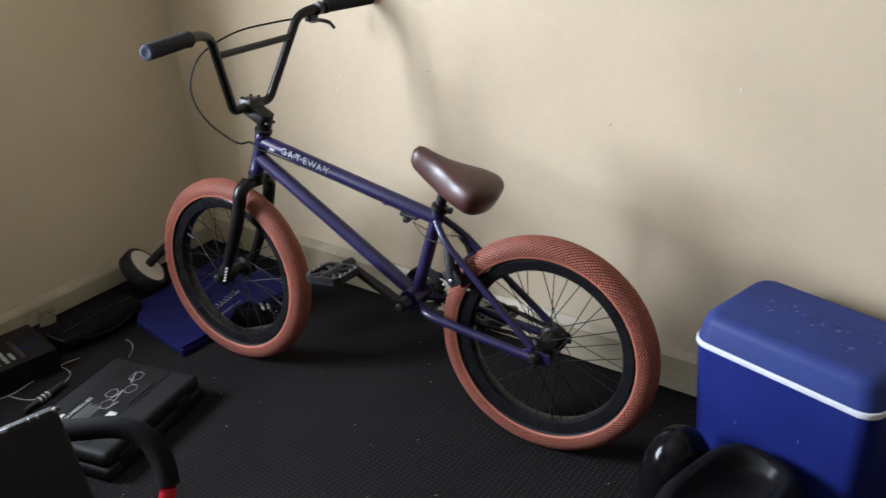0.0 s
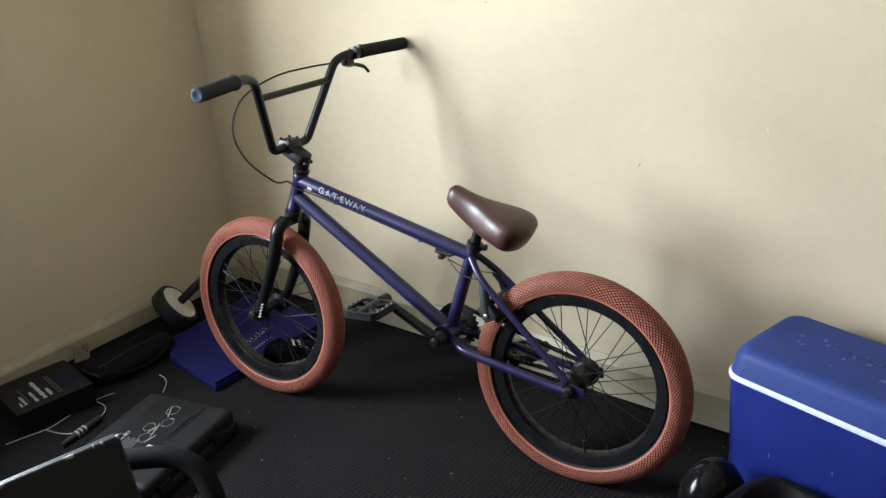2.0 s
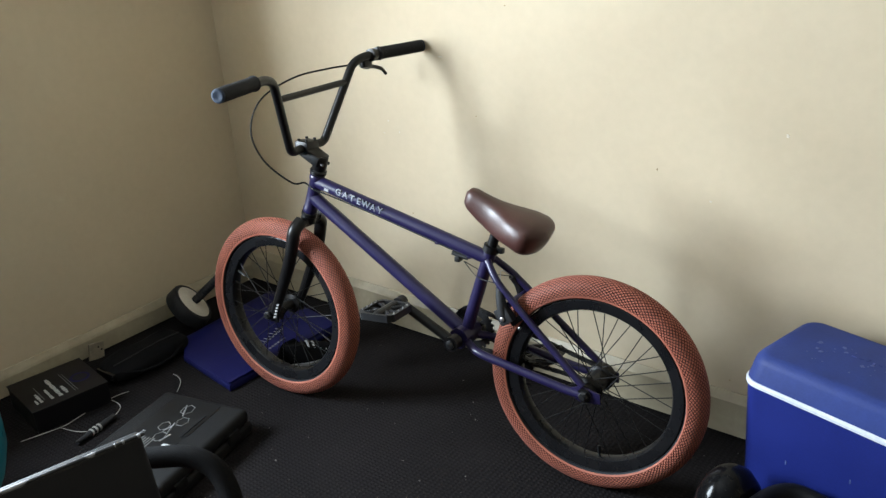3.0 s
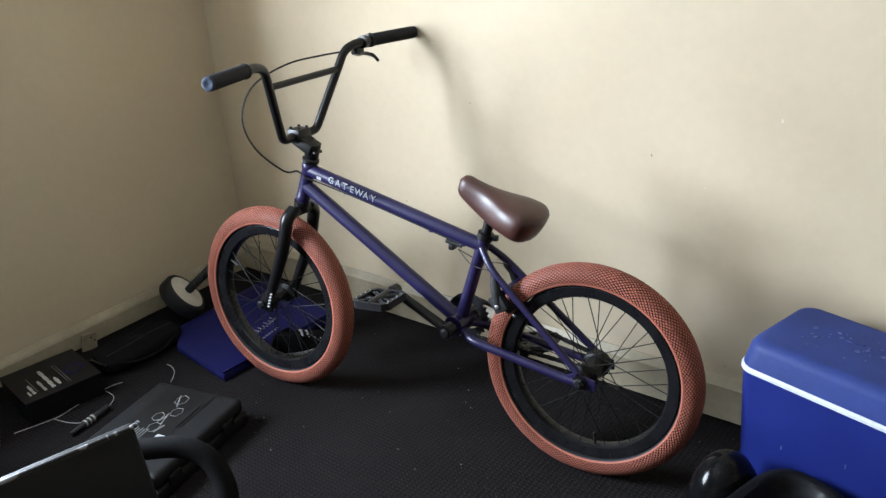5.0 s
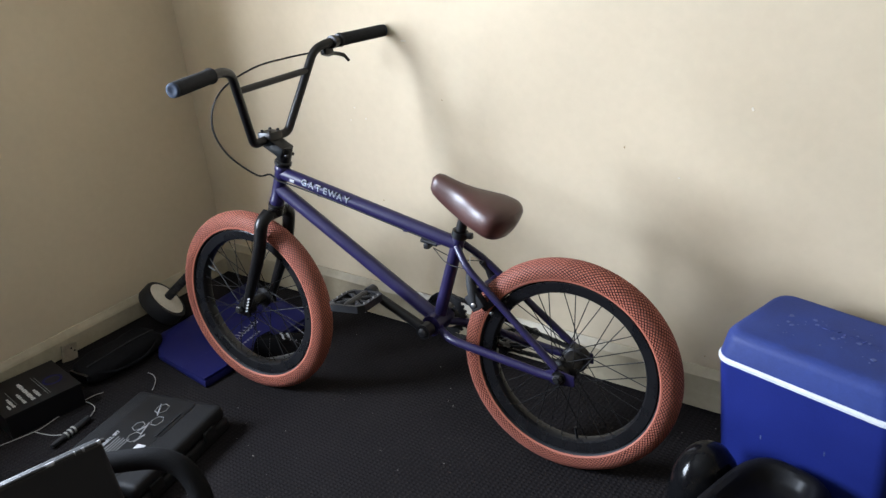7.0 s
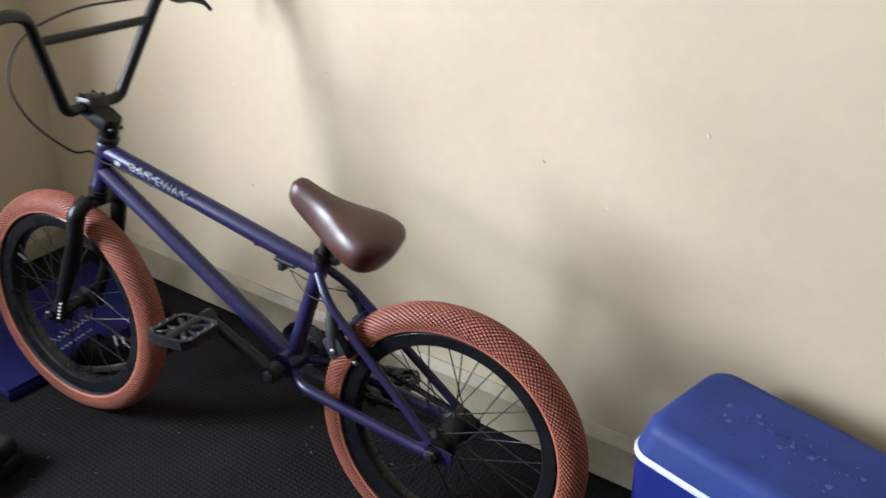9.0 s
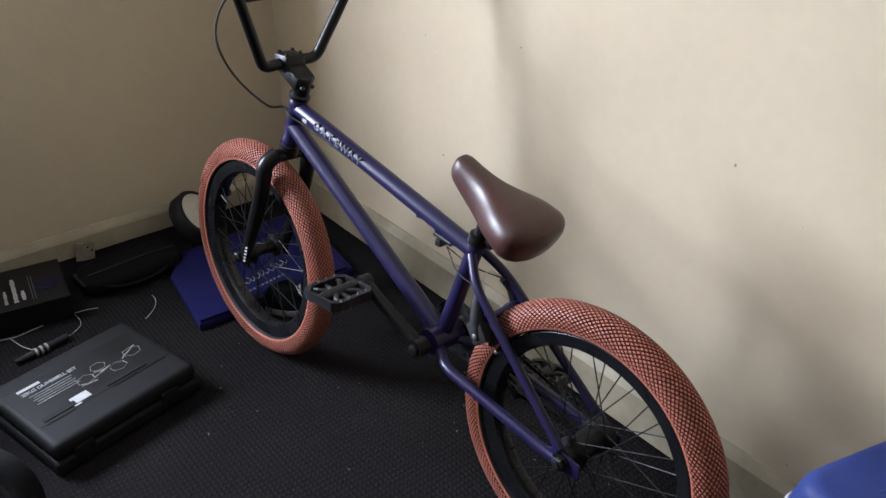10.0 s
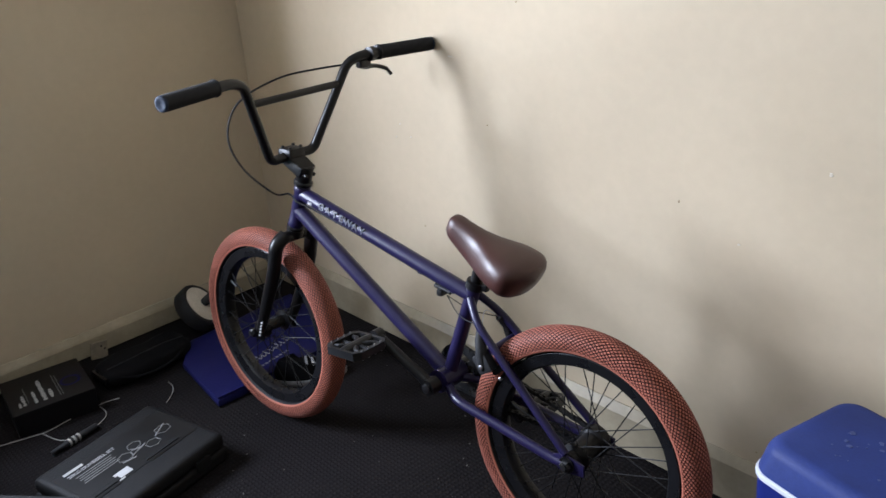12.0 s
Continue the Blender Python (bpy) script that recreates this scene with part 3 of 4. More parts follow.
# cranks, chainring, pedals and chain
CRANK = 0.165
cd = Vector((math.cos(radians(30)), 0, math.sin(radians(30))))
for s in (1, -1):
    d = cd * s
    a = BB + Vector((0, 0.062 * s, 0))
    b = a + d * CRANK + Vector((0, 0.012 * s, 0))
    arm = part("crank_arm", join(sweep([a - d * 0.006, a + d * 0.03, b - d * 0.02, b + d * 0.008], [0.014, 0.0125, 0.0118, 0.0125], 16), join(rod(a + Vector((0, -0.014 * s, 0)), a + Vector((0, 0.014 * s, 0)), 0.0185, 20), rod(b + Vector((0, -0.011 * s, 0)), b + Vector((0, 0.011 * s, 0)), 0.0145, 18))), "black", bike, "black tubular crank arm")
    part("bolt", lathe([(0.011, 0), (0.011, 0.004), (0.006, 0.006)], 16, along(a + Vector((0, 0.014 * s, 0)), a + Vector((0, 0.03 * s, 0)))), "blackmetal", arm)
    # platform pedal: a cage with cross bars, an axle and pins
    pc = b + Vector((0, 0.066 * s, 0))
    pm = Matrix.Translation(pc) @ pose(0, 0, 0, 0, 5 if s > 0 else 10, 0)
    cage = bmesh.new()
    hw, hl, ht = 0.049, 0.051, 0.0088
    ring = [(-hl, -hw * 0.72), (-hl * 0.75, -hw), (hl * 0.75, -hw), (hl, -hw * 0.72), (hl, hw * 0.72), (hl * 0.75, hw), (-hl * 0.75, hw), (-hl, hw * 0.72)]
    k8 = len(ring)
    o, i_ = [], []
    for x, y in ring:
        o.append([cage.verts.new((x, y, z)) for z in (-ht, ht)])
        i_.append([cage.verts.new((x * 0.80, y * 0.84, z)) for z in (-ht, ht)])
    for k in range(k8):
        j = (k + 1) % k8
        cage.faces.new((o[k][0], o[j][0], o[j][1], o[k][1]))
        cage.faces.new((i_[j][0], i_[k][0], i_[k][1], i_[j][1]))
        cage.faces.new((o[k][1], o[j][1], i_[j][1], i_[k][1]))
        cage.faces.new((o[j][0], o[k][0], i_[k][0], i_[j][0]))
    for sx in (1, -1):
        for sy in (1, -1):
            sweep([Vector((0.010 * sx, 0.012 * sy, 0.002)), Vector((0.026 * sx, 0.026 * sy, 0.004)), Vector((0.043 * sx, 0.030 * sy, 0.001))], [0.0062, 0.0052, 0.0050], 8, bm=cage)
        sweep([Vector((0.010 * sx, 0.0, 0.0)), Vector((0.044 * sx, 0.0, 0.0))], [0.0058, 0.0046], 8, bm=cage)
    sweep([Vector((0, -0.046, 0)), Vector((0, -0.030, 0)), Vector((0, 0.030, 0)), Vector((0, 0.046, 0))], [0.0105, 0.0130, 0.0125, 0.0095], 14, bm=cage)
    bmesh.ops.transform(cage, matrix=pm, verts=cage.verts[:])
    pedal = part("pedal", cage, "blackmetal", bike, "black platform pedal with metal pins", smooth=False)
    part("pedal_axle", rod(b, pc + Vector((0, 0.02 * s, 0)), 0.0055, 12), "steel", pedal)
    for x in (-0.046, 0.046):
        for y in (-0.028, -0.009, 0.010, 0.029):
            for z in (1, -1):
                part("pin", rod(pm @ Vector((x, y, ht * z * 0.9)), pm @ Vector((x, y, (ht + 0.0035) * z)), 0.0017, 6), "steel", pedal)
SP = BB + Vector((0, -0.044, 0))
spr = bmesh.new()
N = 25
prof = []
for k in range(N * 4):
    r = 0.052 if k % 4 in (0, 3) else 0.0575
    q = 2 * math.pi * k / (N * 4)
    prof.append((r * math.cos(q), r * math.sin(q)))
vo = [[spr.verts.new((x, y, z)) for x, y in prof] for z in (-0.002, 0.002)]
vi = [[spr.verts.new((0.036 * math.cos(2 * math.pi * k / (N * 4)), 0.036 * math.sin(2 * math.pi * k / (N * 4)), z)) for k in range(N * 4)] for z in (-0.002, 0.002)]
for k in range(N * 4):
    j = (k + 1) % (N * 4)
    spr.faces.new((vo[0][k], vo[0][j], vo[1][j], vo[1][k]))
    spr.faces.new((vo[1][k], vo[1][j], vi[1][j], vi[1][k]))
    spr.faces.new((vo[0][j], vo[0][k], vi[0][k], vi[0][j]))
    spr.faces.new((vi[0][j], vi[0][k], vi[1][k], vi[1][j]))
for k in range(5):
    q = 2 * math.pi * k / 5
    box(0.030, 0.012, 0.004, (0.025 * math.cos(q), 0.025 * math.sin(q), 0), 0.001, m=pose(0, 0, 0, 0, 0, math.degrees(q)), bm=spr)
join(spr, lathe([(0.016, -0.004), (0.016, 0.004)], 20))
bmesh.ops.transform(spr, matrix=Matrix.Translation(SP) @ pose(0, 0, 0, 90, 0, 0), verts=spr.verts[:])
bmesh.ops.recalc_face_normals(spr, faces=spr.faces[:])
part("chainring", spr, "blackmetal", bike, "toothed black chainring", smooth=False)
# the chain: links along both runs and round ring and cog
RC, RR = 0.055, 0.021
cogc = AX_R + Vector((0, -0.044, 0))
dvec = SP - cogc
dist = dvec.length
base = math.atan2(dvec.z, dvec.x)
off = math.acos((RR - RC) / dist)
loop = []
for k in range(40):
    q = base - (math.pi - off) + 2 * (math.pi - off) * k / 39
    loop.append(Vector((SP.x + RC * math.cos(q), SP.y, SP.z + RC * math.sin(q))))
for k in range(16):
    q = base + (math.pi - off) + 2 * off * k / 15
    loop.append(Vector((cogc.x + RR * math.cos(q), cogc.y, cogc.z + RR * math.sin(q))))
loop.append(loop[0])
cum = [0.0]
for a, b in zip(loop, loop[1:]):
    cum.append(cum[-1] + (b - a).length)
nl = int(cum[-1] / 0.0127) // 2 * 2
places = []
j = 0
for k in range(nl + 1):
    s = cum[-1] * k / nl
    while j < len(cum) - 2 and cum[j + 1] < s:
        j += 1
    t = (s - cum[j]) / max(cum[j + 1] - cum[j], 1e-9)
    places.append(loop[j].lerp(loop[j + 1], t))
chain = bmesh.new()
for k in range(nl):
    a, b = places[k], places[k + 1]
    q = math.degrees(math.atan2((b - a).z, (b - a).x))
    for s in (1, -1):
        box(0.0185, 0.0013, 0.0082, (a + b) / 2 + Vector((0, s * (0.0036 if k % 2 else 0.0023), 0)), 0, m=pose(0, 0, 0, 0, -q, 0), bm=chain)
    rod(a + Vector((0, 0.004, 0)), a + Vector((0, -0.004, 0)), 0.0038, 8, bm=chain)
part("chain", chain, "blackmetal", bike, "black bike chain", smooth=False)

# wheels: rim, tyre with raised diamonds, hub, spokes, valve


def tyre_tread():
    """The crown of a tyre about y: a lattice of raised diamonds."""
    bm = bmesh.new()
    A = R_T - R_TUBE
    NC, NR = 148, 16
    span = radians(113)

    def point(i, j, lift):
        u = 2 * math.pi * i / (NC * 2)
        v = span * (2 * j / (NR * 2) - 1)
        r = R_TUBE - 0.0034 + lift
        return Vector(((A + r * math.cos(v)) * math.cos(u), r * math.sin(v), (A + r * math.cos(v)) * math.sin(u)))

    corner = {}

    def c(i, j):
        key = (i % (NC * 2), j)
        if key not in corner:
            corner[key] = bm.verts.new(point(*key, 0.0))
        return corner[key]

    for j in range(1, NR * 2):
        for i in range(j % 2, NC * 2, 2):
            low = [c(i - 1, j), c(i, j - 1), c(i + 1, j), c(i, j + 1)]
            top = [bm.verts.new(point(i + di * 0.62, j + dj * 0.62, 0.0040)) for di, dj in ((-1, 0), (0, -1), (1, 0), (0, 1))]
            # flanks take the groove material, so the shade between diamonds is painted
            for k in range(4):
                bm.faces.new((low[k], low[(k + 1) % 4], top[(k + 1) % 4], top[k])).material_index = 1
            bm.faces.new(top)
    for side in (-1, 1):
        ring_band(bm, A, ((R_TUBE - 0.0024, span * 0.95 * side), (R_TUBE - 0.0002, span * 0.985 * side), (R_TUBE - 0.0002, span * 1.05 * side), (R_TUBE - 0.0016, span * 1.07 * side)))
    bmesh.ops.recalc_face_normals(bm, faces=bm.faces[:])
    return bm


def ring_band(bm, A, places, n=120):
    last = None
    for r, v in places:
        ringv = [bm.verts.new(((A + r * math.cos(v)) * math.cos(u), r * math.sin(v), (A + r * math.cos(v)) * math.sin(u))) for u in (2 * math.pi * k / n for k in range(n))]
        if last:
            for k in range(n):
                bm.faces.new((last[k], last[(k + 1) % n], ringv[(k + 1) % n], ringv[k]))
        last = ringv


def tyre_wall():
    """The smooth black sidewalls under the tread, down to the rim."""
    bm = bmesh.new()
    A = R_T - R_TUBE
    ring_band(bm, A, [(R_TUBE - (0.0050 if abs(v) < 114 else 0.0014 + 0.00022 * max(0, abs(v) - 118)), radians(v)) for v in range(-138, 139, 6)])
    bmesh.ops.recalc_face_normals(bm, faces=bm.faces[:])
    return bm


TO_Y = pose(0, 0, 0, 90, 0, 0)


def wheel(centre, label, rear, valve_at):
    m = Matrix.Translation(centre)
    turn = pose(0, 0, 0, 0, 0, 0 if rear else -1.8)
    rim = part("wheel", lathe([(0.2120, -0.0200), (0.2140, -0.0185), (0.2040, -0.0160), (0.2035, 0.0160), (0.2140, 0.0185), (0.2120, 0.0200), (0.1960, 0.0178), (0.1890, 0.0164), (0.1845, 0.0090), (0.1845, -0.0090), (0.1890, -0.0164), (0.1960, -0.0178)], 96, m @ turn @ TO_Y, closed=True), "rim", bike, label)
    for nm, t, mt, lb in (("tyre", tyre_wall(), "sidewall", "smooth black tyre sidewall"), ("tread", tyre_tread(), "tyre", "brick-red rubber tread of raised diamonds")):
        bmesh.ops.transform(t, matrix=m @ turn, verts=t.verts[:])
        skin = part(nm, t, mt, rim, lb, smooth=nm == "tyre")
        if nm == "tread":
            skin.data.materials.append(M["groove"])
    if rear:
        hub = [(0.010, -0.058), (0.019, -0.056), (0.020, -0.040), (0.030, -0.036), (0.031, -0.031), (0.025, -0.028), (0.024, 0.0), (0.025, 0.028), (0.031, 0.031), (0.033, 0.036), (0.033, 0.053), (0.026, 0.056), (0.010, 0.058)]
    else:
        hub = [(0.009, -0.052), (0.016, -0.050), (0.027, -0.034), (0.028, -0.030), (0.0155, -0.026), (0.0145, 0.0), (0.0155, 0.026), (0.028, 0.030), (0.027, 0.034), (0.016, 0.050), (0.009, 0.052)]
    part("hub", lathe(hub, 32, m @ turn @ TO_Y), "black", rim)
    part("axle", rod(centre + Vector((0, 0.078, 0)), centre + Vector((0, -0.078, 0)), 0.006, 14), "blackmetal", rim)
    for s in (1, -1):
        part("axle_nut", lathe([(0.0125, 0), (0.0125, 0.009), (0.0095, 0.012)], 6, along(centre + Vector((0, 0.063 * s, 0)), centre + Vector((0, 0.09 * s, 0)))), "blackmetal", rim, smooth=False)
    for k in range(36):
        side = 1 if k % 2 else -1
        q = 2 * math.pi * (k + 0.5) / 36
        lead = 1 if (k // 2) % 2 else -1
        a = q - lead * radians(58)
        flange = 0.0335 * side
        p0 = centre + Vector((0.0265 * math.cos(a), flange, 0.0265 * math.sin(a)))
        p1 = centre + Vector((0.187 * math.cos(q), 0.004 * side, 0.187 * math.sin(q)))
        part("spoke", rod(p0, p1, 0.0012, 5), "spoke", rim)
    part("valve", rod(centre + Vector((0.184 * math.cos(valve_at), 0, 0.184 * math.sin(valve_at))), centre + Vector((0.158 * math.cos(valve_at), 0, 0.158 * math.sin(valve_at))), 0.0035, 10), "blackmetal", rim)
    return rim


wheel(AX_F, "front wheel with black rim and spokes", False, 0.45)
wheel(AX_R, "rear wheel with black rim and spokes", True, 4.6)
part("cog", lathe([(0.012, -0.002), (0.021, -0.002), (0.021, 0.002), (0.012, 0.002)], 24, Matrix.Translation(cogc) @ TO_Y), "blackmetal", bike)
for s in (1, -1):
    part("washer", lathe([(0.0065, 0), (0.0170, 0.0005), (0.0170, 0.0030), (0.0065, 0.0035)], 24, along(AX_R + Vector((0, 0.0635 * s, 0)), AX_R + Vector((0, 0.1 * s, 0)))), "black", bike)


# ---- cooler box ----
def cooler(at, turn):
    """A blue ice box with a white band and a lid; the origin is its base's middle."""
    ob = thing("cooler_box", "blue plastic cooler box with white band and scuffed lid", "cooler", pose(*at, 0, 0, turn))
    L, D, Hb = 0.385, 0.250, 0.345

    def upright(bm, r):
        bmesh.ops.bevel(bm, geom=[e for e in bm.edges if abs(e.verts[0].co.z - e.verts[1].co.z) > 0.01], offset=r, segments=7, profile=0.5, affect="EDGES")

    body = bmesh.new()
    bmesh.ops.create_cube(body, size=1)
    for v in body.verts:
        k = 0.93 if v.co.z < 0 else 1.0
        v.co = Vector((v.co.x * L * k, v.co.y * D * k, (v.co.z + 0.5) * Hb))
    upright(body, 0.036)
    bmesh.ops.bevel(body, geom=[e for e in body.edges if all(v.co.z < 0.001 for v in e.verts)], offset=0.012, segments=3, profile=0.5, affect="EDGES")
    part("body", body, "coolblue", ob, "slightly tapered blue body")
    band = bmesh.new()
    bmesh.ops.create_cube(band, size=1, matrix=Matrix.Translation((0, 0, Hb + 0.007)) @ Matrix.Diagonal((L + 0.007, D + 0.007, 0.0135, 1)))
    upright(band, 0.039)
    bmesh.ops.bevel(band, geom=[e for e in band.edges if abs(e.verts[0].co.z - e.verts[1].co.z) < 0.001 and e.calc_face_angle(0) > 1], offset=0.003, segments=2, profile=0.5, affect="EDGES")
    part("band", band, "stripe", ob, "white plastic band")
    lid = bmesh.new()
    bmesh.ops.create_cube(lid, size=1)
    for v in lid.verts:
        k = 0.012 if v.co.z > 0 else 0.0
        v.co = Vector((v.co.x * (L + 0.002 - 2 * k), v.co.y * (D + 0.002 - 2 * k), Hb + 0.0142 + (v.co.z + 0.5) * 0.058))
    upright(lid, 0.040)
    top = [e for e in lid.edges if all(v.co.z > Hb + 0.065 for v in e.verts)]
    bmesh.ops.bevel(lid, geom=top, offset=0.020, segments=5, profile=0.5, affect="EDGES")
    lid_ob = part("lid", lid, "lidblue", ob, "blue lid with pale scuff spots")
    zt = Hb + 0.0727
    rnd = random.Random(4)
    marks = [(-0.105, 0.020, 0.006), (-0.098, -0.006, 0.005), (-0.086, -0.014, 0.006), (-0.060, 0.034, 0.005), (-0.048, 0.018, 0.004), (0.000, -0.010, 0.005), (0.012, 0.006, 0.004), (0.046, 0.004, 0.006), (0.060, 0.016, 0.004), (0.092, -0.034, 0.006), (0.118, 0.020, 0.005)]
    marks += [(rnd.uniform(-0.12, 0.12), rnd.uniform(-0.06, 0.06), rnd.uniform(0.0012, 0.0026)) for k in range(26)]
    for x, y, r in marks:
        n = 9
        ring = [(x + r * rnd.uniform(0.6, 1.2) * math.cos(2 * math.pi * k / n), y + r * rnd.uniform(0.5, 1.1) * math.sin(2 * math.pi * k / n)) for k in range(n)]
        part("scuff", prism(ring, zt - 0.0006, zt + 0.0004), "scuff", lid_ob, smooth=False)
    for k in range(9):
        part("worn_mark", box(0.010, 0.0022 + 0.002 * (k % 2), 0.0010, (-0.030 + 0.0135 * k, 0.014 + 0.003 * (k % 3), zt), 0.0003, m=pose(0, 0, 0, 0, 0, 35 * (k % 4))), "scuff_dark" if k % 3 == 0 else "lidblue", lid_ob, smooth=False)
    # raised lettering too worn to read, low on the front
    body_ob = ob.children[0]
    for k in range(6):
        part("worn_mark", box(0.010 + 0.006 * (k % 3), 0.002, 0.018, (0.03 + 0.024 * k, -D / 2 * 0.957, 0.085), 0.001), "scuff_dark", body_ob, smooth=False)
    for x, z in ((-0.075, 0.20), (0.06, 0.23), (0.0, 0.13)):
        part("scratch", box(0.003, 0.0012, 0.010, (x, -D / 2 * (0.93 + 0.07 * z / Hb) - 0.0002, z), 0.0005), "scuff", body_ob, smooth=False)
    # white carrying handle on the end, its feet pegged into the body
    bail = [(0.200, -0.030, 0.284), (0.201, -0.026, 0.294), (0.203, -0.013, 0.326), (0.205, -0.006, 0.334), (0.209, 0.008, 0.337), (0.212, 0.030, 0.338), (0.209, 0.052, 0.337), (0.205, 0.066, 0.334), (0.203, 0.073, 0.326), (0.201, 0.086, 0.294), (0.200, 0.090, 0.284)]
    handle = part("handle", sweep(spline(bail, 4), 0.0075, 14), "stripe", ob, "white plastic carrying handle")
    for y in (-0.030, 0.090):
        part("handle_peg", rod((0.184, y, 0.286), (0.209, y, 0.286), 0.0095, 18), "stripe", handle)
    return ob


cooler((2.036, -0.214, 0.0), -14.0)

# ---- dumbbell case ----
case = thing("dumbbell_case", "flat black plastic carry case with pale printed label on carpet", "case", pose(0.552, -0.890, 0.0, 0, 0, 103.5))
CL_, CW_ = 0.352, 0.282
part("shell", box(CL_ + 0.006, CW_ + 0.006, 0.037, (0, 0, 0.0187), 0.012, 3), "case", case, "ribbed lower shell")
case_lid = part("lid", box(CL_, CW_, 0.0408, (0, 0, 0.0572), 0.0195, 5), "case", case, "grained black lid with a moulded groove")
ZC = 0.0777
for s in (1, -1):
    part("latch", box(0.044, 0.008, 0.030, (0.105 * s - 0.01, -CW_ / 2 - 0.005, 0.040), 0.003), "case", case)
    part("hinge", box(0.040, 0.008, 0.016, (0.09 * s, CW_ / 2 + 0.004, 0.037), 0.003), "case", case)
part("label_panel", box(0.315, 0.150, 0.0006, (0.0, 0.012, ZC + 0.0002), 0.0), "casepanel", case_lid, "smooth printed panel", smooth=False)
for x0, x1 in ((-0.145, -0.078), (0.012, 0.148)):
    part("groove", box(x1 - x0, 0.006, 0.0012, ((x0 + x1) / 2, -0.0645, ZC + 0.0003), 0.0), "black", case_lid, smooth=False)
part("ridge", box(0.10, 0.010, 0.003, (0.055, -0.051, ZC + 0.001), 0.001), "case", case_lid, smooth=False)
part("ridge", box(0.075, 0.016, 0.003, (-0.106, -0.048, ZC + 0.001), 0.001), "case", case_lid, smooth=False)
part("brand_bar", box(0.052, 0.009, 0.0010, (-0.106, 0.0765, ZC + 0.0006), 0.0), "white", case_lid, smooth=False)
lettering("lettering", "20KG DUMBBELL SET", 0.0150, Matrix.Translation((-0.066, 0.059, ZC + 0.0009)), "greylight", case_lid, 0.0004, 0.92, 0.0003)
for k in range(5):
    part("print_line", box(0.100 - 0.010 * (k % 2), 0.0026, 0.0008, (-0.072, 0.043 - 0.0085 * k, ZC + 0.0006), 0.0), "greyprint", case_lid, smooth=False)
part("sticker", box(0.041, 0.024, 0.0010, (-0.053, -0.041, ZC + 0.0008), 0.0), "white", case_lid, "white paper sticker", smooth=False)
part("sticker", box(0.016, 0.005, 0.0010, (-0.068, -0.058, ZC + 0.0008), 0.0), "white", case_lid, smooth=False)


def outline(points, name, material, parent, width=0.0014, z=ZC + 0.0009):
    return part(name, sweep([Vector((x, y, z)) for x, y in points], width / 2, 6), material, parent)


# drawing of two dumbbells: polygon plates and a bar
for cx, cy, r, a0 in ((-0.012, 0.002, 0.021, 20), (0.030, 0.022, 0.019, 5), (0.062, -0.012, 0.020, 35), (0.112, 0.012, 0.022, 15)):
    outline([(cx + r * math.cos(radians(a0 + 60 * k)), cy + 0.8 * r * math.sin(radians(a0 + 60 * k))) for k in range(7)], "plate_drawing", "greyprint", case_lid, 0.0024)
for a, b in (((-0.03, -0.012), (0.004, -0.020)), ((0.004, -0.008), (0.050, 0.004)), ((0.082, 0.004), (0.128, 0.028)), ((0.012, 0.010), (0.038, 0.000))):
    outline([a, b], "bar_drawing", "greylight", case_lid, 0.0042)

# ---- blue paper bag behind the front wheel ----
bb = thing("paper_bag", "royal blue paper carrier bag lying flat, faint script print", "bag")
BAG = [(0.060, -0.470), (0.168, -0.552), (0.436, -0.588), (0.450, -0.128), (0.045, -0.070)]


def shrink(k):
    cx, cy = sum(x for x, _ in BAG) / 5, sum(y for _, y in BAG) / 5
    return [(cx + (x - cx) * k, cy + (y - cy) * k) for x, y in BAG]


sheet = bmesh.new()
loops_ = []
for k, z in ((0.985, 0.0), (1.0, 0.005), (1.0, 0.014), (0.985, 0.020), (0.93, 0.0235), (0.80, 0.026), (0.55, 0.0275), (0.25, 0.027)):
    ring = []
    pl = shrink(k)
    for a in range(5):
        (xa, ya), (xb, yb) = pl[a], pl[(a + 1) % 5]
        for t in range(8):
            x, y = xa + (xb - xa) * t / 8, ya + (yb - ya) * t / 8
            ring.append(sheet.verts.new((x, y, max(0.0, z + (0.004 * noise.noise(Vector((x * 9, y * 9, 3))) if z > 0.018 else 0.0)))))
    loops_.append(ring)
for r0, r1 in zip(loops_, loops_[1:]):
    for k in range(40):
        sheet.faces.new((r0[k], r0[(k + 1) % 40], r1[(k + 1) % 40], r1[k]))
sheet.faces.new(loops_[-1])
sheet.faces.new(loops_[0][::-1])
bag_sheet = part("paper_body", sheet, "bluecard", bb, "creased blue paper")
part("fold_flap", prism([(0.31, -0.574), (0.431, -0.584), (0.444, -0.148), (0.34, -0.138)], 0.0265, 0.0295, 0.001), "bluecard", bb, "folded blue flap", smooth=False)
part("rope_handle", sweep(spline([(0.435, -0.40, 0.014), (0.468, -0.37, 0.004), (0.474, -0.30, 0.004), (0.438, -0.26, 0.014)], 6), 0.003, 8), "rubber", bb, "dark cord handle")
rnd = random.Random(7)
for k in range(10):
    x, y = 0.355 - 0.004 * k, -0.425 + 0.0165 * k
    h = rnd.uniform(0.014, 0.030)
    part("script_stroke", sweep(spline([Vector((x - h, y - 0.004, 0.0308)), Vector((x + 0.004, y + 0.003, 0.0308)), Vector((x - h * 0.4, y + 0.012, 0.0308))], 4), 0.0013, 5), "greylight", bag_sheet)
for k in range(9):
    part("print_bar", box(0.008, 0.008, 0.0006, (0.386 - 0.002 * k, -0.418 + 0.0135 * k, 0.0301), 0.0), "greyprint", bag_sheet, smooth=False)

